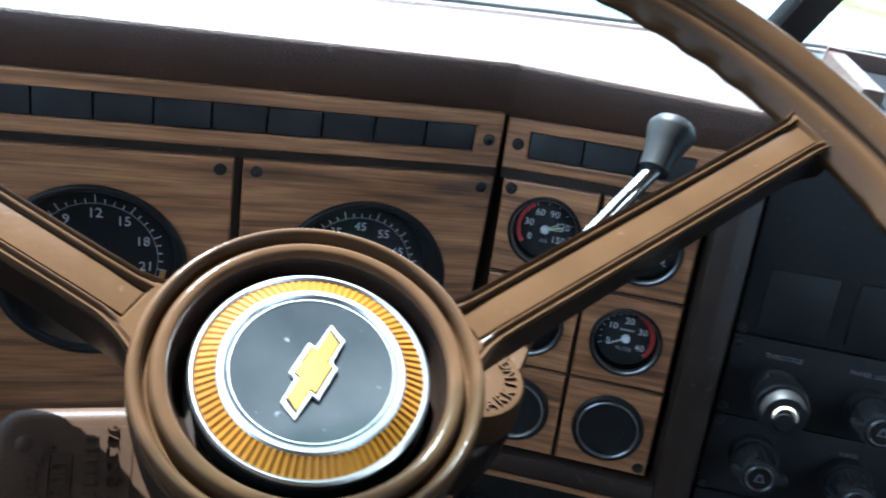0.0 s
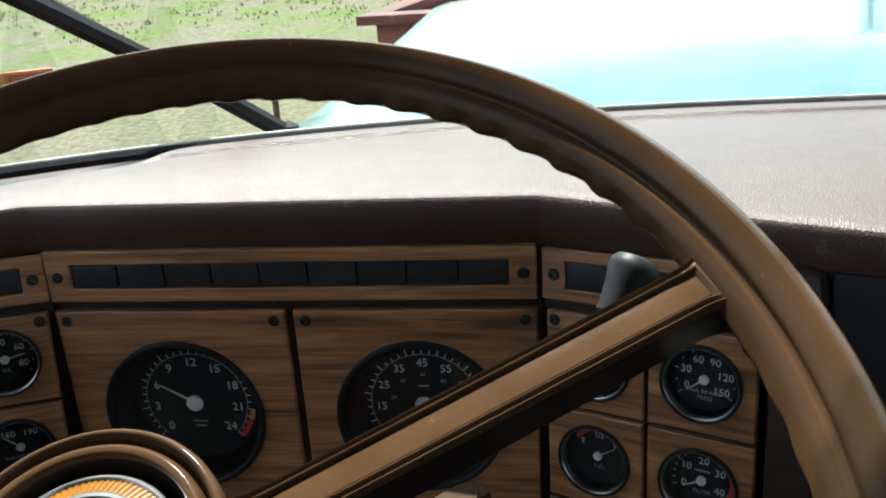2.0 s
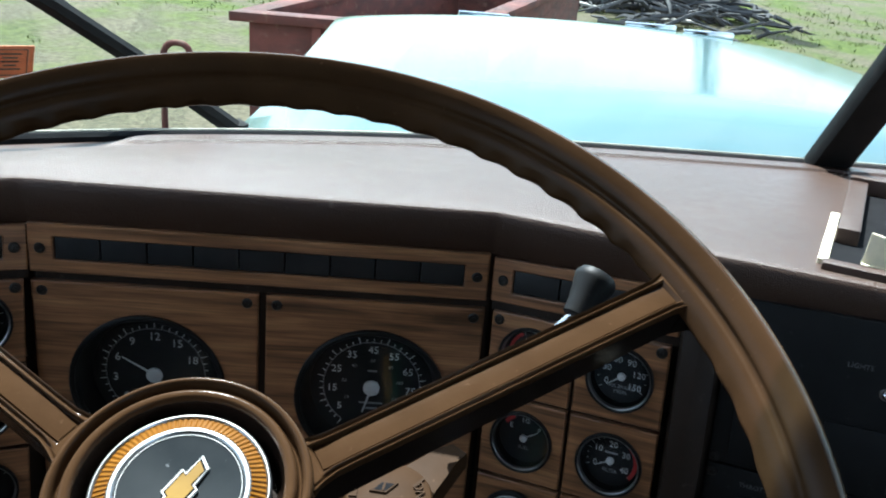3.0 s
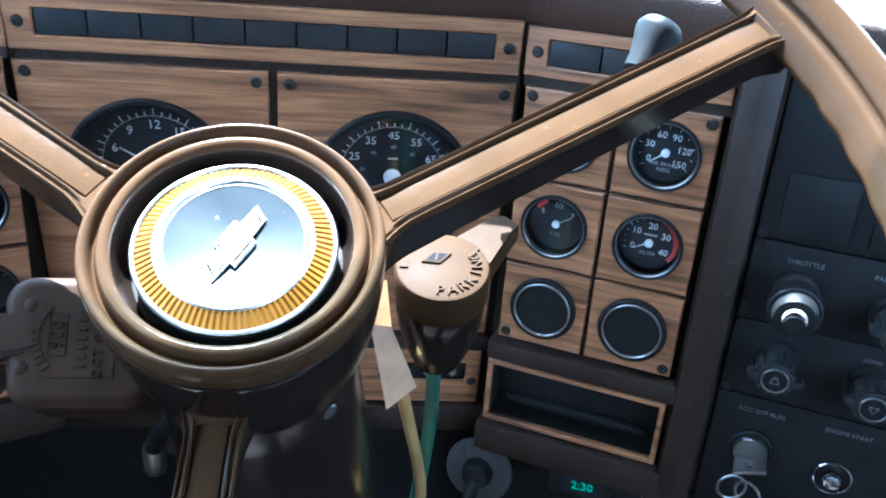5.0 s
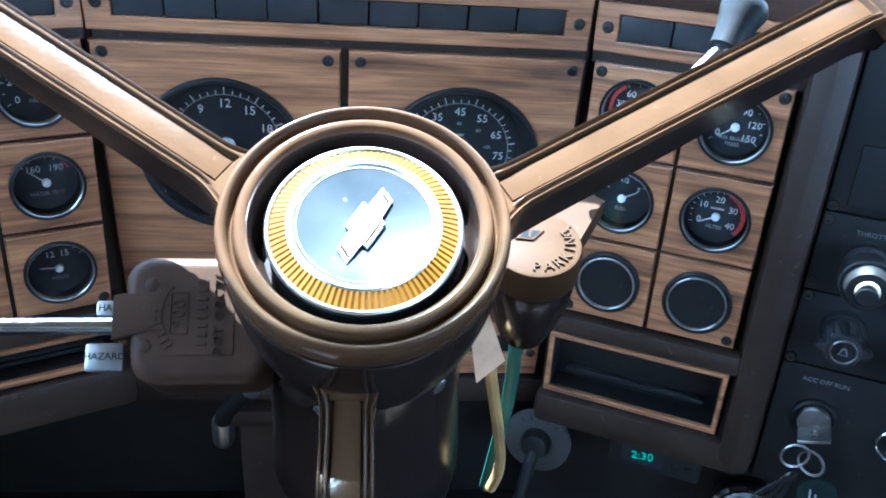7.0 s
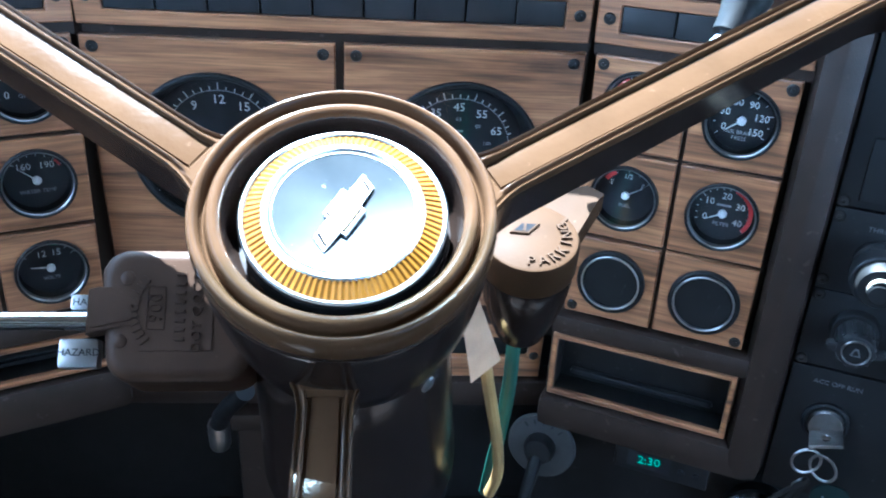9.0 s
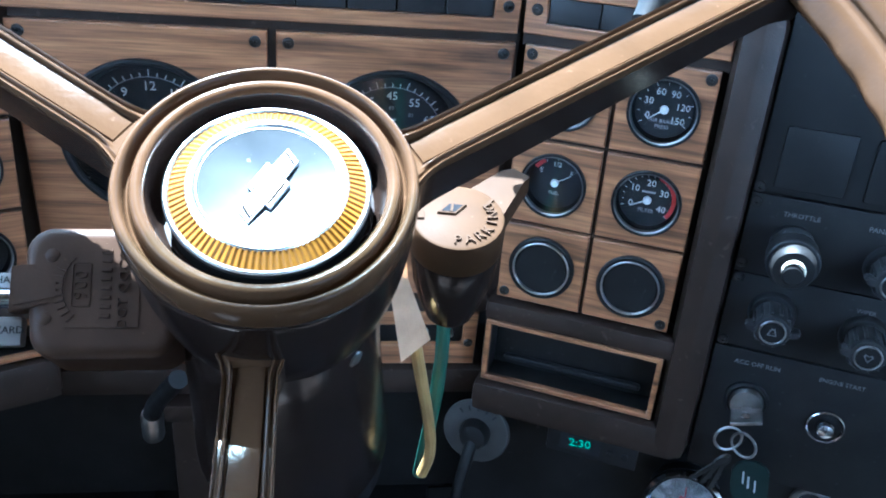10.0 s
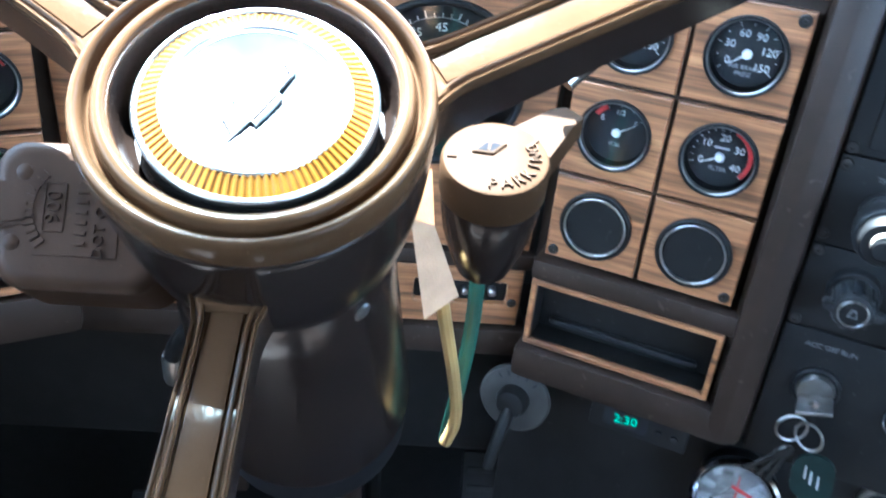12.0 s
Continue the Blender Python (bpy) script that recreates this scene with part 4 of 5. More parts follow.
part("print_bar", box(-0.005, 0.005, 0.0052, 0.0066, -0.0092, -0.009), GREYINK, g)
p = blank_plate(RIGHT, 0, 2, 1, "walnut plate with a blank black disc")
corner_screws(p, (-1, -1))
p = blank_plate(RIGHT, 1, 2, 1, "walnut plate with a blank black disc in a bright ring")
corner_screws(p, (1, -1))
p, g = small_gauge(LEFT, 0, 0, -1, "walnut plate with an oil pressure gauge", ["0", "20", "40", "60", "80"], 0.0128, -128, 60, 78, ["OIL"])
corner_screws(p, (1, 1))
p, g = small_gauge(LEFT, 0, 1, -1, "walnut plate with a water temperature gauge", ["160", "190"], 0.0125, -38, 76, -50, ["WATER TEMP"], [("red_band", 0.0178, 0.0195, 45, 62, RED)], (-50, 60, 7, 3))
p, g = small_gauge(LEFT, 0, 2, -1, "walnut plate with a voltage gauge and green mark", ["12", "15"], 0.0120, -25, 50, -82, ["VOLTS"], [("green_band", 0.0178, 0.0200, -18, 22, GREEN)], (-60, 60, 7, 3))
corner_screws(p, (1, -1))
for row in range(3):
    p = small_panel(LEFT, 1, row, -1, "plain walnut plate beside the gauges")
    part("wood_plate", box(-COL / 2 + 0.0016, COL / 2 - 0.0016, -ROW / 2 + 0.0016, ROW / 2 - 0.0016, -0.006, 0, 0.001), WOOD, p)

# ---- trays under the gauges ----
def tray(frame_m, u0, u1, label, v0=-0.2885, v1=-0.2300):
    t = thing("dash_tray", at(frame_m, (u0 + u1) / 2, (v0 + v1) / 2), label, "tray", "dash trays")
    w, h = u1 - u0, v1 - v0
    part("wood_trim", frame_bar(w, h, w - 0.009, h - 0.009, 0, 0, -0.004, 0.002, 0.001), WOOD, t, "thin walnut-look trim frame")
    a, b = w / 2 - 0.004, h / 2 - 0.004
    part("tray_back", box(-a, a, -b, b, -0.0275, -0.025), BLACK, t)
    for q in ((-a, a, b - 0.0005, b + 0.0015, -0.025, -0.003), (-a, a, -b - 0.0015, -b + 0.0005, -0.025, -0.003), (-a - 0.0015, -a + 0.0005, -b, b, -0.025, -0.003), (a - 0.0005, a + 0.0015, -b, b, -0.025, -0.003)):
        part("tray_side", box(*q), BLACK, t)
    part("tray_ledge", box(-a * 0.86, a * 0.86, -b * 0.72, -b * 0.52, -0.025, -0.018, 0.003), SWITCH, t, "grey moulded ledge")
    return t


tray(RIGHT, -0.0040, 0.1420, "empty black tray with thin walnut trim")
tray(LEFT, -0.1420, 0.0040, "shallow empty black tray with thin walnut trim", -0.2640)
lower = thing("ashtray_panel", at(MAIN, -0.052, -0.2620), "small walnut plate with a dark ashtray slot", "ashtray")
part("wood_plate", frame_bar(0.116, 0.056, 0.076, 0.022, 0.008, 0.004, -0.005, 0.001, 0.003), WOOD, lower)
part("slot", box(-0.034, 0.05, -0.012, 0.02, -0.02, -0.006, 0.002), BLACK, lower)
for x in (0.012, 0.034):
    part("latch_pin", lathe([(0.0035, 0), (0.0035, 0.006), (0.002, 0.008), (0, 0.008)], 16, m=Matrix.Translation((x, 0.004, -0.006))), STEEL, lower, "small bright pin")
screw_at(lower, 0.051, -0.004, 0.001)
lower = thing("trim_panel", at(MAIN, 2 * MID + 0.11, -0.2620), "plain walnut plate below the tachometer", "trim panel")
part("wood_plate", box(-0.104, 0.100, -0.027, 0.027, -0.005, 0.001, 0.001), WOOD, lower)

# ---- switch console on the wing ----
console = thing("switch_console", CAB @ RIGHT, "black switch console with four stacked plates", "console")
for name, b in (("top_plate", (0.1765, 0.366, -0.0795, 0.044, -0.04, 0.0)), ("throttle_plate", (0.1765, 0.366, -0.1420, -0.0805, -0.04, 0.001)),
                ("lamp_plate", (0.1765, 0.366, -0.2040, -0.1430, -0.04, 0.0)), ("key_plate", (0.1765, 0.366, -0.318, -0.2050, -0.04, 0.001))):
    part(name, box(*b, 0.0015), BLACK, console)
part("blank_cover", box(0.189, 0.2348, -0.0745, -0.030, -0.001, 0.0022, 0.0018), BLACK, console, "square blank cover")
part("blank_cover", box(0.247, 0.292, -0.0745, -0.030, -0.001, 0.0022, 0.0018), BLACK, console, "square blank cover")
for u, v in ((0.1805, -0.0755), (0.1805, -0.0865), (0.1805, -0.1345), (0.1812, -0.1465), (0.1812, -0.2)):
    screw_at(console, u, v, 0.0005)
for u, v, text, size in ((0.2125, -0.0925, "THROTTLE", 0.0050), (0.2725, -0.0925, "PANEL LIGHTS", 0.0050), (0.271, -0.1545, "WIPER", 0.0046), (0.2100, -0.2160, "ACC OFF RUN", 0.0052), (0.2706, -0.2160, "ENGINE START", 0.0048), (0.262, 0.012, "LIGHTS", 0.0050)):
    lettering("legend", text, size, FAINT, console, Matrix.Translation((u, v, 0.0012)))
part("label_strip", box(0.196, 0.230, -0.0975, -0.0875, 0.0004, 0.0011), BLACK, console)


def knob(name, u, v, label, profile, mat, facets=0, seg=40):
    k = thing(name, CAB @ RIGHT @ Matrix.Translation((u, v, 0.001)), label, "knob")
    part("body", lathe(profile, seg), mat, k)
    return k


k = knob("throttle_knob", 0.2105, -0.1140, "black round pull knob with a cream centre", [(0.0150, 0.0), (0.0150, 0.005), (0.0105, 0.007), (0.0105, 0.016), (0.0150, 0.0185), (0.0176, 0.0215), (0.0178, 0.031), (0.0170, 0.0345), (0.0150, 0.0360), (0.0145, 0.0445), (0.0130, 0.0468), (0.0085, 0.0472)], BLACK)
part("mounting_nut", lathe([(0.0135, 0.0), (0.0135, 0.0065), (0.0115, 0.0085), (0.0100, 0.0085)], 6), SWITCH, k, "six-sided mounting nut")
part("worn_ring", ring_of(0.0140, 0.0176, 0.0340, 0.0364, 40, 0.0008), SWITCH, k, "thin worn grey ring")
part("cream_button", ring_of(0.0052, 0.0080, 0.0425, 0.0490, 32, 0.001), CREAM, k, "cream button edge")
part("button_core", lathe([(0.0074, 0.0425), (0.0074, 0.0490), (0.006, 0.0501), (0, 0.0503)], 28, m=Matrix.Translation((0, -0.0028, 0))), BLACK, k)


def eared_knob(u, v, label, symbol):
    k = thing("rotary_knob", CAB @ RIGHT @ Matrix.Translation((u, v, 0.0)), label, "knob", "rotary knobs on the console")
    part("collar", lathe([(0.0170, 0), (0.0170, 0.004), (0.0155, 0.007), (0.0120, 0.0075)], 36), BLACK, k)
    part("grip", lathe([(0.0118, 0.005), (0.0132, 0.009), (0.0128, 0.0290), (0.0118, 0.0315), (0.0098, 0.0320)], 36), SWITCH, k, "grey-black grip")
    for i in range(12):
        part("grip_rib", moved(box(-0.0013, 0.0013, 0.0122, 0.0141, 0.010, 0.0285, 0.0005, 1), Matrix.Rotation(2 * math.pi * (i + 0.5) / 12, 4, "Z")), SWITCH, k)
    for s in (-1, 1):
        part("ear", prism([(s * 0.0115, -0.0030), (s * 0.0175, -0.0016), (s * 0.0190, 0.0012), (s * 0.0175, 0.0030), (s * 0.0115, 0.0030)], 0.024, 0.0325, 0.0008), SWITCH, k)
    part("cap_ring", ring_of(0.0082, 0.0094, 0.028, 0.0334, 32, 0.0004), STEEL, k, "thin worn ring")
    part("cap", lathe([(0.0082, 0.028), (0.0082, 0.0326), (0, 0.0330)], 28), BLACK, k)
    s = part("symbol", prism([(q, r) for q, r in symbol], 0.0329, 0.0333), FAINT, k, "worn printed symbol")
    part("symbol_core", prism([(q * 0.62, r * 0.62) for q, r in symbol], 0.0332, 0.0336), BLACK, s)
    return k


LAMP_SIGN = [(-0.0034, -0.0024), (0.0034, -0.0024), (0.0014, 0.0034), (-0.0014, 0.0034)]
FAN_SIGN = [(0.0, -0.0034), (0.0034, 0.0012), (0.0022, 0.0028), (0.0, 0.0016), (-0.0022, 0.0028), (-0.0034, 0.0012)]
eared_knob(0.2100, -0.1700, "black winged rotary knob with a lamp symbol", LAMP_SIGN)
eared_knob(0.2740, -0.1735, "black winged rotary knob with a wiper symbol", FAN_SIGN)
eared_knob(0.2760, -0.1180, "black winged rotary knob for the panel lamps", LAMP_SIGN)

# ignition lock with its keys
def plate_with_slot(w, h, r):
    """A key's bow with a hole, its stem towards -x."""
    bm = frame_bar(w, h, w * 0.42, h * 0.30, 0.0, 0.0, -0.0011, 0.0011, r, 0.0004)
    box(-w / 2 - 0.010, -w / 2 + 0.001, -0.0035, 0.0035, -0.0010, 0.0010, bm=bm)
    return bm


lock = thing("ignition_lock", CAB @ RIGHT @ Matrix.Translation((0.2085, -0.2480, 0.001)), "bright ignition lock with a key in it", "ignition lock")
part("lock_ring", ring_of(0.0125, 0.0165, 0, 0.005, 40, 0.0015), BLACK, lock)
part("lock_face", lathe([(0.0128, 0), (0.0128, 0.006), (0.0115, 0.0085), (0.004, 0.009), (0, 0.009)], 36), STEEL, lock)
part("key", plate_with_slot(0.020, 0.023, 0.005), STEEL, lock, "worn steel key").matrix_local = Matrix.Translation((0.001, -0.002, 0.021)) @ Matrix.Rotation(radians(-72), 4, "Z") @ Matrix.Rotation(radians(-90), 4, "Y")
rings = thing("key_ring", CAB @ RIGHT @ Matrix.Translation((0.2060, -0.2710, 0.022)), "split key ring hung with keys and a dark tag", "key ring")
def loop(r, c, tilt, thick=0.0011):
    return moved(tube([(r * math.cos(2 * math.pi * i / 36), r * math.sin(2 * math.pi * i / 36), 0) for i in range(37)], thick, 8), Matrix.Translation(c) @ Matrix.Rotation(radians(tilt), 4, "Y"))
part("ring", loop(0.0105, (-0.005, -0.002, 0), 18), STEEL, rings, "bright split ring")
part("ring", loop(0.0100, (0.007, -0.004, 0.001), -28), STEEL, rings, "bright split ring")
for dx, dy, rot in ((-0.010, -0.028, 24), (-0.006, -0.031, 12), (-0.014, -0.026, 38)):
    km = prism(rounded(0.010, 0.011, 0.0045, 0, 0.012), -0.0009, 0.0009, 0.0003)
    box(-0.0024, 0.0024, -0.018, 0.008, -0.0008, 0.0008, bm=km)
    for q in range(4):
        box(0.0024, 0.0036, -0.016 + 0.004 * q, -0.014 + 0.004 * q, -0.0007, 0.0007, bm=km)
    part("loose_key", km, SCREW, rings, "dull worn key").matrix_local = Matrix.Translation((dx, dy, 0.003 + 0.002 * rot / 12)) @ Matrix.Rotation(radians(-rot), 4, "Z") @ Matrix.Rotation(radians(35), 4, "Y")
tagm = part("key_tag", prism(rounded(0.028, 0.040, 0.0125), -0.0012, 0.0012, 0.0005), KEYTAG, rings, "dark green plastic key tag")
tagm.matrix_local = Matrix.Translation((0.018, -0.034, 0.004)) @ Matrix.Rotation(radians(8), 4, "Z")
for kx, ky, kw in ((-0.005, 0.009, 0.0014), (-0.001, 0.005, 0.0016), (0.004, 0.002, 0.0013)):
    b = part("tag_print", box(kx - kw / 2, kx + kw / 2, ky - 0.010, ky + 0.001, 0.0012, 0.0015), GREYINK, tagm)
chrome_knob = thing("start_button", CAB @ RIGHT @ Matrix.Translation((0.2680, -0.2545, 0.001)), "chrome push button in a bright ring", "button")
part("ring", ring_of(0.0120, 0.0140, 0, 0.0035, 40, 0.0008), CHROME, chrome_knob)
part("well", lathe([(0.0122, 0.0002), (0.0122, 0.0006), (0, 0.0006)], 32), BLACK, chrome_knob)
part("button", lathe([(0.0070, 0), (0.0070, 0.006), (0.0055, 0.009), (0.002, 0.0105), (0, 0.0107)], 28), CHROME, chrome_knob)
bolt = thing("acorn_bolt", CAB @ RIGHT @ Matrix.Translation((0.280, -0.004, 0.0005)), "small chrome acorn bolt on the console", "bolt")
part("washer", lathe([(0.0042, 0), (0.0042, 0.001), (0.0033, 0.0014), (0, 0.0014)], 24), STEEL, bolt)
part("dome", lathe([(0.0027, 0.001), (0.0027, 0.003), (0.0021, 0.0044), (0.0009, 0.0052), (0, 0.0054)], 20), CHROME, bolt)
socket = thing("lighter_socket", CAB @ RIGHT @ Matrix.Translation((0.282, -0.350, -0.028)), "bright ring of an empty lighter socket", "socket")
part("rim", ring_of(0.0115, 0.0165, -0.002, 0.004, 36, 0.0015), STEEL, socket)
part("well", lathe([(0.0118, -0.002), (0.0118, -0.0005), (0, -0.0005)], 28), DIAL, socket)
socket_plate = thing("socket_bracket", CAB @ RIGHT @ Matrix.Translation((0.27, -0.352, -0.036)), "black bracket under the console", "bracket")
part("plate", box(-0.04, 0.05, -0.035, 0.035, -0.006, 0.006, 0.002), BLACK, socket_plate)

# voltmeter on a bracket
volt = thing("voltmeter", CAB @ RIGHT @ Matrix.Translation((0.1835, -0.3720, -0.005)) @ Matrix.Rotation(radians(-14), 4, "X"), "round white-faced voltmeter in a chrome bezel", "voltmeter")
part("can", lathe([(0.030, -0.045), (0.031, -0.004), (0.0335, -0.002), (0.0335, 0.0)], 48), BLACK, volt)
part("bezel", ring_of(0.0285, 0.0345, -0.004, 0.006, 56, 0.0028), CHROME, volt, "polished chrome bezel")
part("meter_face", lathe([(0.0288, -0.001), (0.0288, 0.0), (0, 0.0)], 48), FACE, volt, "white meter face")
numerals(volt, ["8", "10", "12", "14", "16"], 0.0215, -50, 25, 0.0052, BLACK, 0.0003)
dial_marks(volt, 0.0245, -55, 55, 21, 5, 0.0022, 0.0004, BLACK, 0.0003)
lettering("legend", "VOLTS", 0.0052, BLACK, volt, Matrix.Translation((0, -0.0150, 0.0003)))
part("red_mark", moved(box(-0.0085, 0.0085, -0.0014, 0.0014, 0.0001, 0.0004), Matrix.Translation((0.0035, 0.0075, 0)) @ Matrix.Rotation(radians(-14), 4, "Z")), RED, volt, "red printed mark")
needle(volt, -3, 0.0200, 0.0008, RED, 0.0012, 0.0)
arc_band(volt, "needle_guard", 0.0030, 0.0058, -80, 80, BLACK, 0.002).location = (0, -0.0085, 0)
for x in (-0.0165, 0.0165):
    part("face_screw", lathe([(0.0016, 0), (0.0016, 0.001), (0, 0.0012)], 14, m=Matrix.Translation((x, -0.006, 0.0002))), BLACK, volt)
g = part("lens", lathe([(0.0285, 0.003), (0.0285, 0.0036), (0.015, 0.0046), (0, 0.005)], 40), LENS, volt)
g.visible_shadow = False

# little clock under the tray
clock = thing("dash_clock", CAB @ RIGHT @ Matrix.Translation((0.0900, -0.3265, 0.005)), "small black clock with green digits", "clock")
part("case", box(-0.029, 0.048, -0.0140, 0.0120, -0.03, 0.0, 0.002), BLACK, clock)
part("window", box(-0.018, 0.017, -0.0085, 0.0085, -0.0005, 0.0005), DIAL, clock)
lettering("digits", "2:30", 0.0108, LED, clock, Matrix.Translation((-0.0005, 0, 0.0008)) @ Matrix.Shear("XZ", 4, (0.18, 0)).transposed(), label="glowing green digits")
for x in (0.026, 0.038):
    part("button", lathe([(0.0028, 0), (0.0028, 0.0022), (0, 0.0026)], 16, m=Matrix.Translation((x, -0.002, 0))), RUBBER, clock)

# hand control with a dial flange, below the dash
valve = thing("hand_control", CAB @ RIGHT @ Matrix.Translation((-0.0050, -0.3540, -0.012)) @ Matrix.Rotation(radians(-6), 4, "X"), "grey round flange with a black hand lever", "lever")
part("flange", lathe([(0.0310, 0), (0.0310, 0.0025), (0.0295, 0.004), (0.0125, 0.0045), (0.0125, 0.003)], 48), material("weathered grey alloy", (0.040, 0.039, 0.037), 0.65, 0.0, spec=0.2, rough_var=0.1, bump=0.2), valve)
part("stem", lathe([(0.016, -0.034), (0.016, 0.001), (0, 0.001)], 28), BLACK, valve)
part("boss", lathe([(0.0140, 0.002), (0.0140, 0.010), (0.0115, 0.016), (0.0070, 0.018), (0, 0.0185)], 32), BLACK, valve)
part("lever", tube([(0, -0.002, 0.010), (0.0, -0.016, 0.026), (-0.002, -0.036, 0.034), (-0.003, -0.052, 0.036)], [0.0062, 0.0055, 0.005, 0.0045], 12, smooth=3), BLACK, valve)
for a in (-40, -20, 0, 20, 40):
    part("mark", moved(box(-0.0009, 0.0009, 0.0215, 0.0265, 0.0035, 0.0046), Matrix.Rotation(radians(a), 4, "Z")), DIAL, valve)

# pedals on the firewall
def pedal(x, y, z, w, h, label):
    p = thing("pedal", CAB @ pose(x, y, z, 52, 0, 0), label, "pedal", "pedals")
    part("pad", box(-w / 2, w / 2, -h / 2, h / 2, -0.012, 0.0, 0.005), RUBBER, p)
    for k in range(9):
        yy = -h / 2 + h * (k + 1) / 10
        part("tread", box(-w / 2 + 0.006, w / 2 - 0.006, yy - 0.003, yy + 0.003, -0.001, 0.003, 0.001), RUBBER, p)
    part("arm", tube([(0, 0, -0.01), (0, h * 0.4, -0.06), (0, 0.16, -0.18)], 0.010, 8), RUBBER, p)
    return p


pedal(0.035, 0.038, -0.634, 0.078, 0.20, "long black ribbed rubber accelerator pedal")
p = pedal(-0.100, 0.050, -0.710, 0.075, 0.15, "black ribbed rubber brake pedal with a bright edge")
part("edge_strip", box(0.0385, 0.0415, -0.07, 0.07, -0.010, 0.003, 0.001), STEEL, p, "bright steel edge")
pedal(-0.328, 0.050, -0.690, 0.085, 0.13, "black ribbed rubber clutch pedal")

# ---- steering column ----
WC = Vector((-0.1526, -0.3063, 0.0485))
WHEEL_M = frame_of(WC, (0.99981, -0.00857, 0.0174), (0, 0.89712, 0.44179))
column = thing("steering_column", CAB @ WHEEL_M, "dark brown painted steering column shroud", "steering column")
part("shroud", lathe([(0.040, -0.080), (0.0440, -0.090), (0.0465, -0.110), (0.0535, -0.20), (0.0590, -0.262), (0.0575, -0.270), (0.050, -0.270), (0.050, -0.25)], 56), SHROUD, column)
part("column_tube", lathe([(0.030, -0.25), (0.030, -0.82), (0.012, -0.84), (0, -0.84)], 32), HOUSING, column)
# matt black stands in for the shade on a grey collar
part("lower_cover", lathe(rounder([(0.052, -0.266), (0.0550, -0.267), (0.0565, -0.272), (0.0570, -0.290), (0.0570, -0.308), (0.050, -0.310)], 1), 48, caps=False, m=Matrix.Translation((0.001, -0.001, 0))), WELL, column, "lower collar, blackened for the shade there")
for a in (200, 245, 320):
    part("trim_screw", lathe([(0.004, 0), (0.004, 0.001), (0.002, 0.002), (0, 0.002)], 14, m=Matrix.Rotation(radians(a), 4, "Z") @ Matrix.Translation((0.0445, 0, -0.097)) @ Matrix.Rotation(radians(90), 4, "Y")), STEEL, column, "small bright screw")

tilt = thing("tilt_lever", CAB, "grey stub lever on the side of the column", "lever")
part("stub", lathe([(0.0080, -0.016), (0.0092, -0.012), (0.0092, 0.008), (0.0080, 0.012), (0, 0.013)], 24, m=Matrix.Translation((-0.268, -0.040, -0.320))), STEEL, tilt, "worn bright metal stub")
part("shank", tube([(-0.235, -0.085, -0.235), (-0.262, -0.050, -0.290), (-0.268, -0.040, -0.312)], 0.0075, 12, smooth=2), BLACK, tilt)

bracket = thing("column_bracket", CAB, "black steel bracket beside the column's foot", "bracket")
part("plate", box(-0.262, -0.222, 0.0, 0.03, -0.52, -0.335, 0.004), HOUSING, bracket)
part("cap", box(-0.266, -0.218, -0.006, 0.034, -0.352, -0.333, 0.003), HOUSING, bracket)

# turn signal housing clamped to the column
SIG = frame_of((-0.2350, -0.2775, -0.0225), (1, 0.02, 0.0), (0, 0.70, 0.714))
signal = thing("turn_signal_switch", CAB @ SIG, "brown cast turn signal housing with raised lettering", "turn signal switch")
out = [(x + (0.0035 if x < -0.01 and y < -0.012 else 0.0), y) for x, y in rounded(0.0640, 0.0570, 0.0115, 0.0095, -0.0005, 8)]
bm = bmesh.new()
layers = []
for k in range(13):
    a = radians(min(90, 9 * (k - 2))) if k > 1 else 0.0
    d = 0.0058 * (1 - math.cos(a)) - (0.0 if k else 0.002)
    z = (-0.040, -0.0058)[k] if k < 2 else -0.0058 + 0.0058 * math.sin(a)
    layers.append([bm.verts.new((0.0095 + (x - 0.0095) * (1 - d / 0.0320), -0.0005 + (y + 0.0005) * (1 - d / 0.0285), z)) for x, y in out])
for a, b in zip(layers, layers[1:]):
    for i in range(len(out)):
        q = (i + 1) % len(out)
        bm.faces.new((a[i], a[q], b[q], b[i]))
bm.faces.new(layers[-1]), bm.faces.new(layers[0][::-1])
part("housing", bm, SIGCAST, signal)
part("name_plate", prism([(0.026, -0.0165), (0.026, 0.0205), (-0.0045, 0.0205), (-0.0120, 0.0060), (-0.0115, -0.0090), (-0.0045, -0.0165)], -0.004, 0.0007, 0.0003), SIGCAST, signal, "raised cast name plate")
for text, size, x, y in (("900", 0.0080, 0.0020, 0.0020), ("DOT QQC 76", 0.0058, 0.0192, 0.0020)):
    lettering("cast_letters", text, size, SIGCAST, signal, Matrix.Translation((x, y, 0.0011)) @ Matrix.Rotation(radians(90), 4, "Z"), 0.0010, space=1.1)
part("number_frame", moved(frame_bar(0.0190, 0.0078, 0.0180, 0.0068, 0, 0, 0.0005, 0.0014, 0.0005, 0.0002), Matrix.Translation((0.0020, 0.002, 0)) @ Matrix.Rotation(radians(90), 4, "Z")), SIGCAST, signal)
for k in range(8):
    yk = 0.0010 - 0.0145 + 0.0040 * (k + 0.5)
    part("cast_bar", box(0.0100, 0.0142, yk - 0.0008, yk + 0.0008, 0.0005, 0.0018, 0.0002), SIGCAST, signal, "unreadable raised lettering")
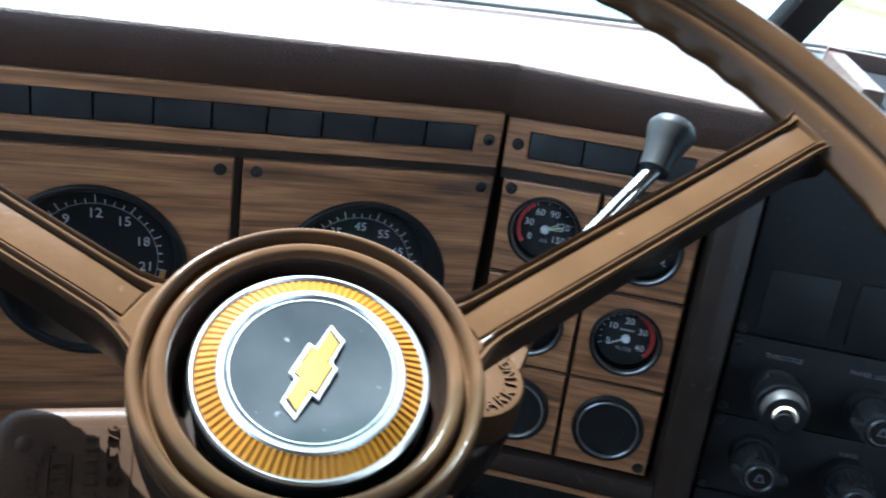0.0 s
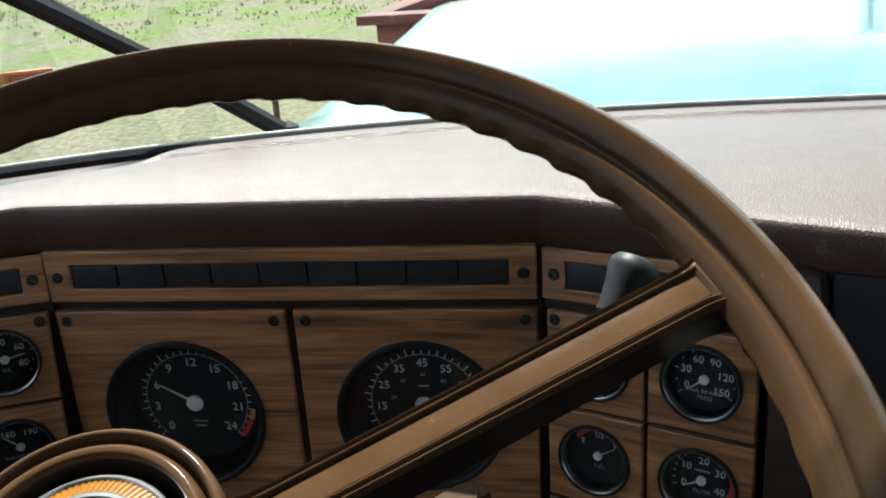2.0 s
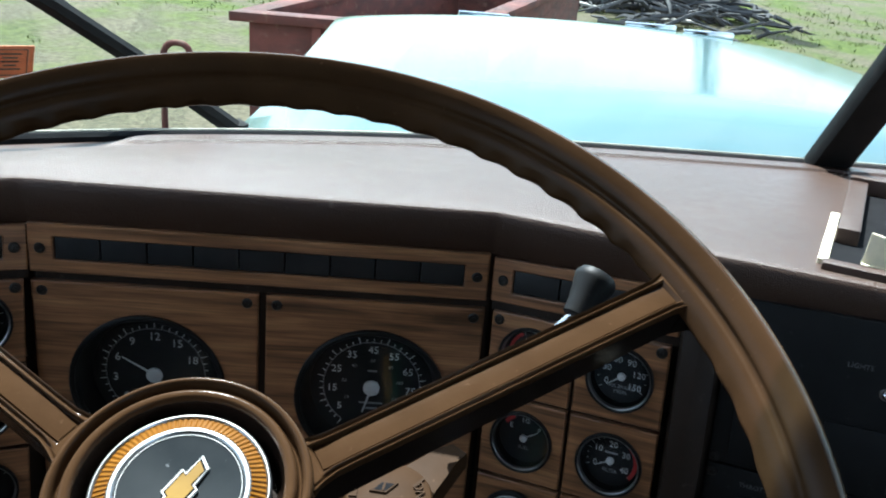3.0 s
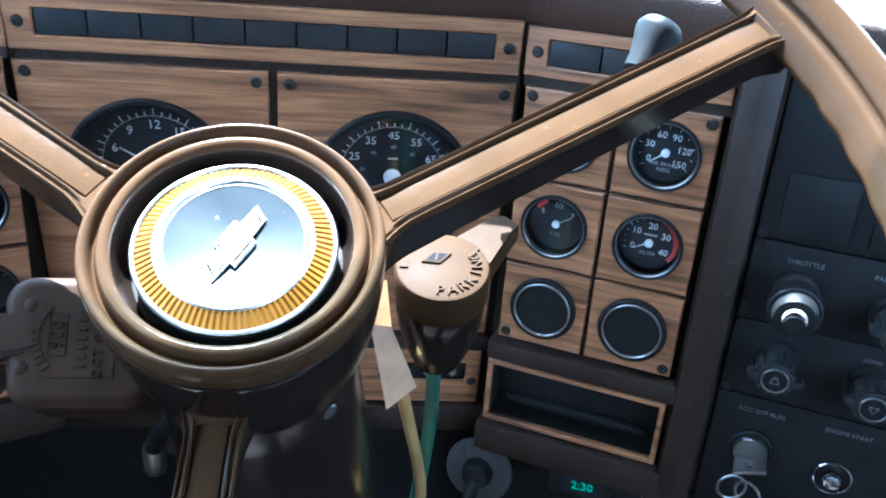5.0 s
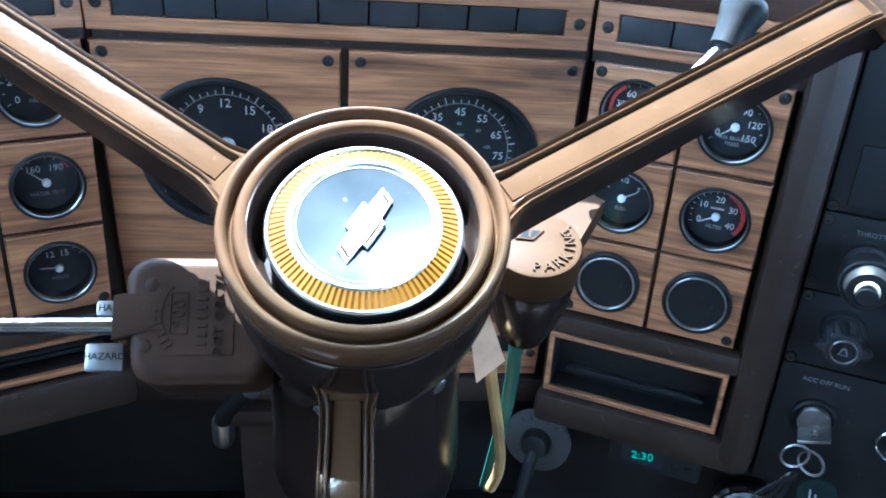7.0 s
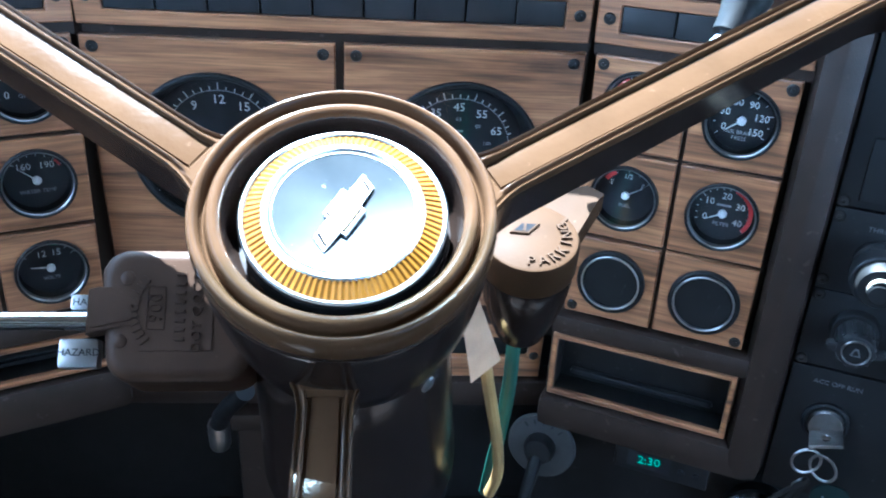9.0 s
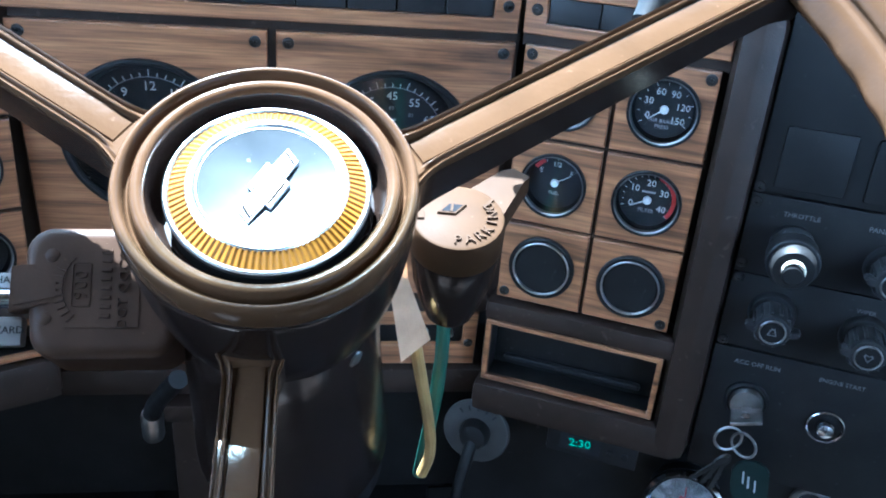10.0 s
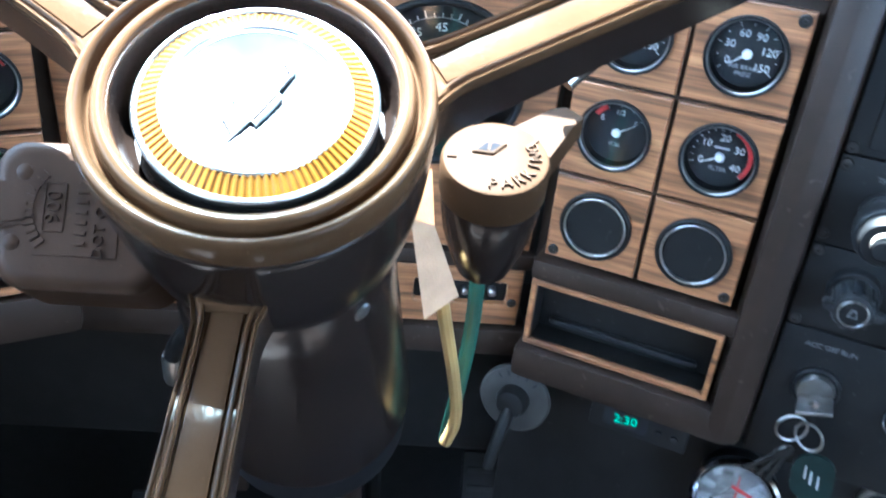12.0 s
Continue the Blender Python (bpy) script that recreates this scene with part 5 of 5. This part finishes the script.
for k in range(11):
    a = radians(222 - 8.2 * k)
    part("cast_bar", moved(box(-0.0020, 0.0020, -0.0008, 0.0008, 0.0005, 0.0018), Matrix.Translation((0.0130 + 0.0205 * math.cos(a), 0.0015 + 0.0200 * math.sin(a), 0)) @ Matrix.Rotation(a, 4, "Z")), SIGCAST, signal, "unreadable raised lettering")
for x, y in ((-0.0105, 0.0150), (-0.0125, -0.0120)):
    part("rivet", lathe([(0.0032, 0), (0.0030, 0.0012), (0.0018, 0.0018), (0, 0.002)], 18, m=Matrix.Translation((x, y, -0.0008))), SIGCAST, signal)
c = part("lever_cover", prism([(-0.0265, -0.0095), (-0.0265, 0.0100), (-0.0225, 0.0110), (-0.0060, 0.0105), (-0.0045, 0.0060), (-0.0060, -0.0050)], -0.010, 0.0010, 0.0005), SIGCAST, signal, "dark wedge cover of the lever")
part("cover_panel", prism([(-0.0245, -0.0070), (-0.0245, 0.0070), (-0.0215, 0.0075), (-0.0075, 0.0050), (-0.0075, -0.0035)], 0.0010, 0.0018, 0.0004), SIGCAST, c)
part("stalk", tube([(-0.020, -0.0030, -0.004), (-0.055, -0.0030, -0.0045), (-0.17, -0.004, -0.002)], [0.0042, 0.0040, 0.0036], 14), CHROME, signal, "long chrome stalk")
for y0, y1, x0 in ((0.0015, 0.0085, -0.0350), (-0.0230, -0.0105, -0.0385)):
    part("hazard_tab", box(x0, -0.022, y0, y1, -0.012, -0.004, 0.0015), STEEL, signal, "dull steel hazard slide")
lettering("legend", "HAZARD", 0.0044, DIAL, signal, Matrix.Translation((-0.0300, -0.0165, -0.0038)))
lettering("legend", "HA", 0.0044, DIAL, signal, Matrix.Translation((-0.0310, 0.0050, -0.0038)))

# parking brake control on the column
PARK = frame_of((-0.0622, -0.2120, -0.0195), (0.99, 0.10, 0.08), (0, 0.97, 0.242))
park = thing("parking_brake_control", CAB @ PARK, "brown cast parking brake control with raised lettering", "brake control")
part("cap", lathe([(0.0245, -0.020), (0.0250, -0.018), (0.0250, -0.003), (0.0238, -0.0006), (0.0225, 0.0), (0, 0.0)], 48), CAST, park)
part("body", lathe([(0.0235, -0.0205), (0.0240, -0.0225), (0.0238, -0.030), (0.0222, -0.044), (0.0185, -0.060), (0.0140, -0.074), (0.0, -0.076)], 40), SHROUD, park)
part("arm", moved(prism([(0.010, -0.0160), (0.024, -0.0130), (0.050, -0.0075), (0.060, -0.0055), (0.060, 0.0055), (0.050, 0.0075), (0.024, 0.0130), (0.010, 0.0160)], -0.024, -0.008, 0.004), Matrix.Rotation(radians(40), 4, "Z") @ Matrix.Rotation(radians(-3), 4, "Y")), CAST, park, "dark brown lever arm")
word = "PARKING"
for k, ch in enumerate(word):
    a = radians(256 + 19.4 * k)
    lettering("cast_letter", ch, 0.0082, CAST, park, Matrix.Translation((0.0180 * math.cos(a), 0.0180 * math.sin(a), 0.0004)) @ Matrix.Rotation(a + math.pi / 2, 4, "Z"), 0.0009)
diamond = [(0.0085, 0.0008), (0.0, 0.0052), (-0.0085, 0.0008), (0.0, -0.0036)]
dm = moved(prism(diamond, 0.0, 0.0013, 0.0003), Matrix.Rotation(radians(12), 4, "Z") @ Matrix.Translation((-0.001, 0.005, 0)))
part("diamond_badge", dm, CAST, park, "raised diamond badge")
part("badge_mark", moved(box(-0.0028, 0.0028, -0.0006, 0.0006, 0.0013, 0.0017), Matrix.Rotation(radians(12), 4, "Z") @ Matrix.Translation((-0.001, 0.0058, 0)) @ Matrix.Rotation(radians(58), 4, "Z")), CAST, park)
# flat black core painted in for the badge's shaded recess
part("badge_core", moved(prism([(x * 0.72, (y - 0.0008) * 0.72 + 0.0008) for x, y in diamond], 0.0010, 0.00145), Matrix.Rotation(radians(12), 4, "Z") @ Matrix.Translation((-0.001, 0.005, 0))), WELL, park)
part("pointer_bar", moved(box(-0.004, 0.004, -0.0007, 0.0007, 0, 0.001), Matrix.Translation((0.018, 0.007, 0)) @ Matrix.Rotation(radians(40), 4, "Z")), CAST, park)
part("mark_bar", moved(box(-0.003, 0.003, -0.0022, 0.0022, 0, 0.001), Matrix.Translation((-0.0195, 0.004, 0)) @ Matrix.Rotation(radians(80), 4, "Z")), CAST, park)
lever = thing("brake_lever", CAB, "chrome rod lever with a black tapered knob", "lever")
A0, A1 = Vector((-0.030, -0.178, 0.004)), Vector((0.0450, -0.1385, 0.0650))
aim = (A1 - A0).normalized()
part("rod", tube([A0, A1 + aim * 0.001], 0.0046, 16), CHROME, lever, "chrome rod")
km = (Matrix.Translation(A1) @ Vector((0.47, 0.50, 0.73)).normalized().to_track_quat("Z", "Y").to_matrix().to_4x4())
part("knob", lathe([(0.0070, -0.001), (0.0085, 0.0), (0.0092, 0.008), (0.0113, 0.017), (0.0134, 0.0235), (0.0135, 0.0265), (0.0115, 0.0300), (0.006, 0.0320), (0, 0.0325)], 40, m=km), BLACK, lever, "black tapered plastic knob")

# card tag and strap hanging beside the column
card = thing("card_tag", CAB, "blank kraft card tag hanging beside the column", "tag")
bm = bmesh.new()
pts = [(-0.0965, -0.226, -0.020), (-0.091, -0.2236, -0.022), (-0.0870, -0.2218, -0.052), (-0.0705, -0.214, -0.098), (-0.0870, -0.222, -0.108), (-0.0985, -0.228, -0.045)]
vs = [bm.verts.new(p) for p in pts]
bm.faces.new(vs)
bmesh.ops.solidify(bm, geom=bm.faces[:], thickness=0.0009)
part("card", bm, CARD, card, smooth=False)
strap = thing("yellow_strap", CAB, "yellow plastic strap hanging below the column", "strap")
part("band", tube([(-0.080, -0.213, -0.095), (-0.073, -0.205, -0.130), (-0.064, -0.198, -0.172), (-0.059, -0.195, -0.205), (-0.064, -0.194, -0.225)], 0.0037, 10, smooth=3), YELLOW, strap)
sleeve = thing("green_cable", CAB, "green sleeved cable behind the column", "cable")
part("sleeve", tube([(-0.060, -0.180, -0.08), (-0.056, -0.178, -0.13), (-0.056, -0.172, -0.18), (-0.060, -0.160, -0.26)], 0.0045, 10, smooth=2), TEAL, sleeve)

# ---- steering wheel ----
wheel = thing("steering_wheel", CAB @ WHEEL_M, "brown three-spoke steering wheel with a fluted amber horn ring", "steering wheel")
part("hub_bowl", lathe(rounder([(0.0440, -0.0040), (0.0443, -0.0024), (0.0450, -0.0012), (0.0462, -0.0006), (0.0482, -0.0006), (0.0496, -0.0026), (0.0503, -0.0060), (0.0513, -0.0060), (0.0520, -0.0022), (0.0538, 0.0), (0.0556, -0.0008), (0.0566, -0.0035),
                        (0.0568, -0.008), (0.0567, -0.013), (0.050, -0.014)]), 128, caps=False), WHEEL, wheel, "ridged brown hub")
# a darker brown than the hub ring stands in for shade on the skirt
part("hub_skirt", lathe(rounder([(0.0555, -0.0125), (0.0566, -0.0135), (0.0565, -0.018), (0.0555, -0.036), (0.0535, -0.054), (0.0500, -0.072), (0.0450, -0.086), (0.040, -0.088)]), 128, caps=False), SHROUD, wheel, "glossy hub skirt, darker brown for its shade")
# shade inside the brown hub is put into the well's dark colour
part("hub_well", lathe([(0.0441, -0.0036), (0.0433, -0.0070), (0.0426, -0.0120), (0.0418, -0.0155), (0.0400, -0.0190), (0.0300, -0.0195)], 64, caps=False), SHROUD, wheel, "well round the horn button, darkened for shade")
cap = new("horn_button")
cap.parent = wheel
cap.scale = (1.035, 1.035, 1.0)
part("button_wall", ring_of(0.0345, 0.0366, -0.0195, -0.0088, 96), WELL, cap)
part("outer_ring", ring_of(0.0352, 0.0372, -0.0086, -0.0055, 96, 0.0008), SATIN, cap, "satin silver rim of the horn button")
N = 360
part("amber_ring", lathe([(0.0353, -0.0100), (0.0353, -0.0070), (0.0291, -0.0040), (0.0288, -0.0100)], N, flute=lambda k, i: (0.0005 if (i // 2) % 2 else 0.0) if k in (1, 2) else 0.0), AMBER, cap, "amber fluted ring")
part("inner_ring", ring_of(0.0263, 0.0292, -0.010, -0.0030, 96, 0.0008), SATIN, cap, "satin silver inner ring")
part("disc", lathe([(0.0265, -0.009), (0.0265, -0.0038)] + [(r, -0.0038 - (0.0265 ** 2 - r * r) / 0.36) for r in (0.0255, 0.024, 0.021, 0.018, 0.014, 0.010, 0.006, 0.003, 0)] , 96), HORN, cap, "charcoal domed horn disc")
part("disc_line", ring_of(0.0252, 0.0255, -0.0050, -0.0037, 96), SILVER, cap)
BADGE = Matrix.Translation((0.0002, -0.0008, -0.0060)) @ Matrix.Rotation(radians(59), 4, "Z")
def badge(s, k):
    a, b, c, d = 0.0190 * s, 0.0070 * s, 0.0042 * s, 0.0078 * s
    sl = 0.0030 * s
    return [(q, r * 0.85) for q, r in [(-a + sl, c), (-b + sl * 0.4, c), (-b + sl * 0.7, d), (b + sl * 0.7, d), (b + sl * 0.4, c), (a + sl * 0.2, c), (a - sl, -c), (b - sl * 0.4, -c), (b - sl * 0.7, -d), (-b - sl * 0.7, -d), (-b - sl * 0.4, -c), (-a - sl * 0.2, -c)]]
part("badge_edge", moved(prism(badge(0.9, 0), 0, 0.0022, 0.0002), BADGE), SILVER, cap, "silver outlined badge shape")
part("badge_gap", moved(prism([(x * 0.91, y * 0.82) for x, y in badge(0.9, 0)], 0.0018, 0.0024), BADGE), WELL, cap)
part("badge_fill", moved(prism([(x * 0.84, y * 0.70) for x, y in badge(0.9, 0)], 0.0018, 0.0026), BADGE), GOLD, cap, "gold badge shape")


def spoke(start, end, w0, w1, label):
    """A ribbed spoke from the hub to the rim; start and end are on its top line."""
    half = [(1.0, -0.0030), (0.985, -0.0012), (0.945, -0.0001), (0.90, -0.0004), (0.875, -0.0009), (0.85, -0.0015), (0.775, -0.0015), (0.75, -0.0009), (0.72, -0.0003), (0.68, 0.0), (0.64, -0.0003), (0.61, -0.0014), (0.60, -0.0030), (0.535, -0.0034)]
    top = [(-0.97, -0.0052)] + [(-x, z) for x, z in half] + half[::-1] + [(0.97, -0.0052)]
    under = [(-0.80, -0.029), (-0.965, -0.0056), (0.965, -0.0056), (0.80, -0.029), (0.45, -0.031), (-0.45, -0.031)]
    start, end = Vector(start), Vector(end)
    flat = (end - start).xy
    place = Matrix.Translation((start.x, start.y, 0)) @ Matrix.Rotation(math.atan2(flat.y, flat.x), 4, "Z")
    span = flat.length
    def skin(f):
        return span * f, start.z + (end.z - start.z) * f, (w0 + (w1 - w0) * f) / 2
    def bar(prof):
        bm = bmesh.new()
        rows = []
        for f in (0, 0.012, 0.024, 0.035, 0.045, 0.07, 0.12, 0.25, 0.4, 0.55, 0.7, 0.85, 0.93, 0.95, 0.96, 0.975, 0.988, 1.0):
            r, rise, w = skin(f)
            flare = 1 + 0.5 * max(0.0, (f - 0.92) / 0.08) ** 2 + 0.5 * max(0.0, (0.09 - f) / 0.09) ** 2
            thin = 1 - 0.15 * f
            closed = f < 0.04 or f > 0.957
            rows.append([bm.verts.new((r, x * w * flare, rise + (-0.0006 if closed and abs(x) < 0.85 and z > -0.0052 else z * (thin if z < -0.01 else 1)))) for x, z in prof])
        for a, b in zip(rows, rows[1:]):
            for i in range(len(prof)):
                bm.faces.new((a[i], a[(i + 1) % len(prof)], b[(i + 1) % len(prof)], b[i]))
        bm.faces.new(rows[0]), bm.faces.new(rows[-1])
        return moved(bm, place)
    s = part("spoke", bar(top), WHEEL, wheel, label)
    # shade below the spoke is put into the colour: column brown, not wheel brown
    part("spoke_underside", bar(under), SHROUD, s, "underside darkened for shade")
    bm = bmesh.new()
    rows = []
    n = 14
    for k in range(n + 1):
        r, rise, w = skin(0.0455 + 0.906 * k / n)
        e = 0.99 if k in (0, n) else 1.0
        rows.append([bm.verts.new((r, x * w * e, rise + z - (0.0007 if k in (0, n) else 0))) for x, z in ((-0.54, -0.0037), (-0.535, -0.0026), (-0.505, -0.0020), (-0.28, -0.00185), (0.0, -0.0018), (0.28, -0.00185), (0.505, -0.0020), (0.535, -0.0026), (0.54, -0.0037))])
    for a, b in zip(rows, rows[1:]):
        for i in range(8):
            bm.faces.new((a[i], a[i + 1], b[i + 1], b[i]))
    bm.faces.new(rows[0]), bm.faces.new(rows[-1])
    part("spoke_panel", moved(bm, place), WHEEL, s)


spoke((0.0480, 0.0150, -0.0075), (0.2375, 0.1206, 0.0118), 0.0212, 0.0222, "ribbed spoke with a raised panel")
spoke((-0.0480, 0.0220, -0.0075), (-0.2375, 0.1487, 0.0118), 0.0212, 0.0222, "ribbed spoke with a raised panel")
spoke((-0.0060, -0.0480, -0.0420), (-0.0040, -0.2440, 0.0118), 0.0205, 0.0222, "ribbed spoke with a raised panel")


def softened(points, times):
    """Cuts the corners of a closed outline."""
    for _ in range(times):
        points = [q for a, b in zip(points, points[1:] + points[:1]) for q in (a.lerp(b, 0.25), a.lerp(b, 0.75))]
    return points


# rim: a tall fluted section with a slightly rounded face to the driver and scallops along its lower inner edge
RIM_R, RIM_H, RIM_Y = 0.2647, 0.0142, 0.0094
foot, crest = Vector((-0.0134, -0.0104)), Vector((0.0064, 0.0160))
inward = Vector((0.80, -0.60))
outline = [foot] + [foot.lerp(crest, f) + inward * d for f, d in ((0.12, -0.0010), (0.30, -0.0021), (0.44, -0.0019), (0.50, -0.0004), (0.56, -0.0004), (0.62, -0.0019), (0.78, -0.0021), (0.93, -0.0010))]
outline += [crest, Vector((0.0144, 0.0100)), Vector((0.0134, -0.0064)), Vector((0.0034, -0.0154)), Vector((-0.0086, -0.0154))]
outline = softened(outline, 2)
bm = bmesh.new()
NA = 768
rows = []
for i in range(NA):
    t = 2 * math.pi * i / NA
    near = min(abs((math.degrees(t) - s + 180) % 360 - 180) for s in (24.6, 151.5, 270.0))
    grip = max(0.0, min(1.0, (near - 6) / 4)) * (1.0 if 26 < math.degrees(t) < 150 else 0.3)
    wave = 0.5 + 0.5 * math.cos(64 * (t - radians(91.9)))
    row = []
    for q in outline:
        near_foot = max(0.0, 1 - (q - foot).length / 0.0075)
        k = q + (foot.normalized() * 0.0036 * (wave - 0.75)) * near_foot * grip
        rr = RIM_R + k.x
        row.append(bm.verts.new((rr * math.cos(t), RIM_Y + rr * math.sin(t), RIM_H + k.y)))
    rows.append(row)
for i in range(NA):
    a, b = rows[i], rows[(i + 1) % NA]
    for j in range(len(outline)):
        bm.faces.new((a[j], a[(j + 1) % len(outline)], b[(j + 1) % len(outline)], b[j]))
part("rim", bm, RIMSKIN, wheel, "brown rim with scalloped finger grips")

# open bin on the dash top; a black plate on the pad replaces its shaded depth
BIN = CAB @ Matrix.Translation((0.244, -0.081, 0.088)) @ Matrix.Rotation(radians(-29), 4, "Z")
bin_box = thing("dash_bin", BIN, "brown open bin on the dash top, its shaded depth painted black", "bin")
for q in ((-0.020, 0.215, -0.013, 0.0, -0.004, 0.0045), (0.200, 0.215, 0.0, 0.24, -0.004, 0.012), (-0.016, 0.0, 0.055, 0.24, -0.004, 0.013), (-0.016, 0.215, 0.24, 0.252, -0.004, 0.016)):
    part("side", box(*q, 0.002), PAD, bin_box)
# sunlight on the bin's bevel is drawn as a cream strip
part("edge_strip", box(-0.0235, -0.0165, -0.002, 0.14, -0.003, 0.0035, 0.001), CREAM, bin_box, "cream strip for the sunlit bevel")
# the hollow's shade is painted: a flat black plate over the pad
part("bottom", box(-0.016, 0.2, 0.0, 0.24, -0.002, 0.0012), WELL, bin_box, "black plate for the bin's shaded depth")
holder = thing("card_holder", BIN @ Matrix.Translation((0.004, 0.013, 0.0012)), "bent cream plastic clip standing in the bin", "clip")
part("upright", prism([(0, 0), (0.022, 0), (0.0195, 0.008), (0.013, 0.013), (0.0105, 0.022), (0.002, 0.0235)], 0, 0.0025, 0.0005), CREAM, holder).matrix_local = Matrix.Rotation(radians(90), 4, "X")
part("foot", box(0.0, 0.075, -0.006, 0.003, 0.0, 0.0016, 0.0006), CREAM, holder)
scrap = thing("paper_scrap", BIN @ Matrix.Translation((0.034, 0.027, 0.0012)), "torn white paper scrap standing in the bin", "paper")
part("scrap", prism([(0, 0), (0.024, 0), (0.026, 0.003), (0.018, 0.005), (0.011, 0.0105), (0.007, 0.0125), (0.004, 0.009)], 0, 0.0012), PAPER, scrap, smooth=False).matrix_local = Matrix.Rotation(radians(78), 4, "X")

# driver's seat behind the camera, unseen; high and forward to block light from behind
seat = thing("driver_seat", CAB @ pose(-0.15, -0.66, -0.94), "dark brown vinyl high-backed seat, unseen, blocks light from behind", "seat")
part("cushion", box(-0.27, 0.27, -0.20, 0.28, 0.30, 0.44, 0.04), SEATCLOTH, seat)
part("backrest", box(-0.27, 0.27, -0.34, -0.20, 0.40, 1.18, 0.04), SEATCLOTH, seat)
part("headrest", box(-0.14, 0.14, -0.34, -0.22, 1.19, 1.36, 0.03), SEATCLOTH, seat)
part("pedestal", box(-0.2, 0.2, -0.18, 0.22, 0.0, 0.30, 0.01), BLACK, seat)
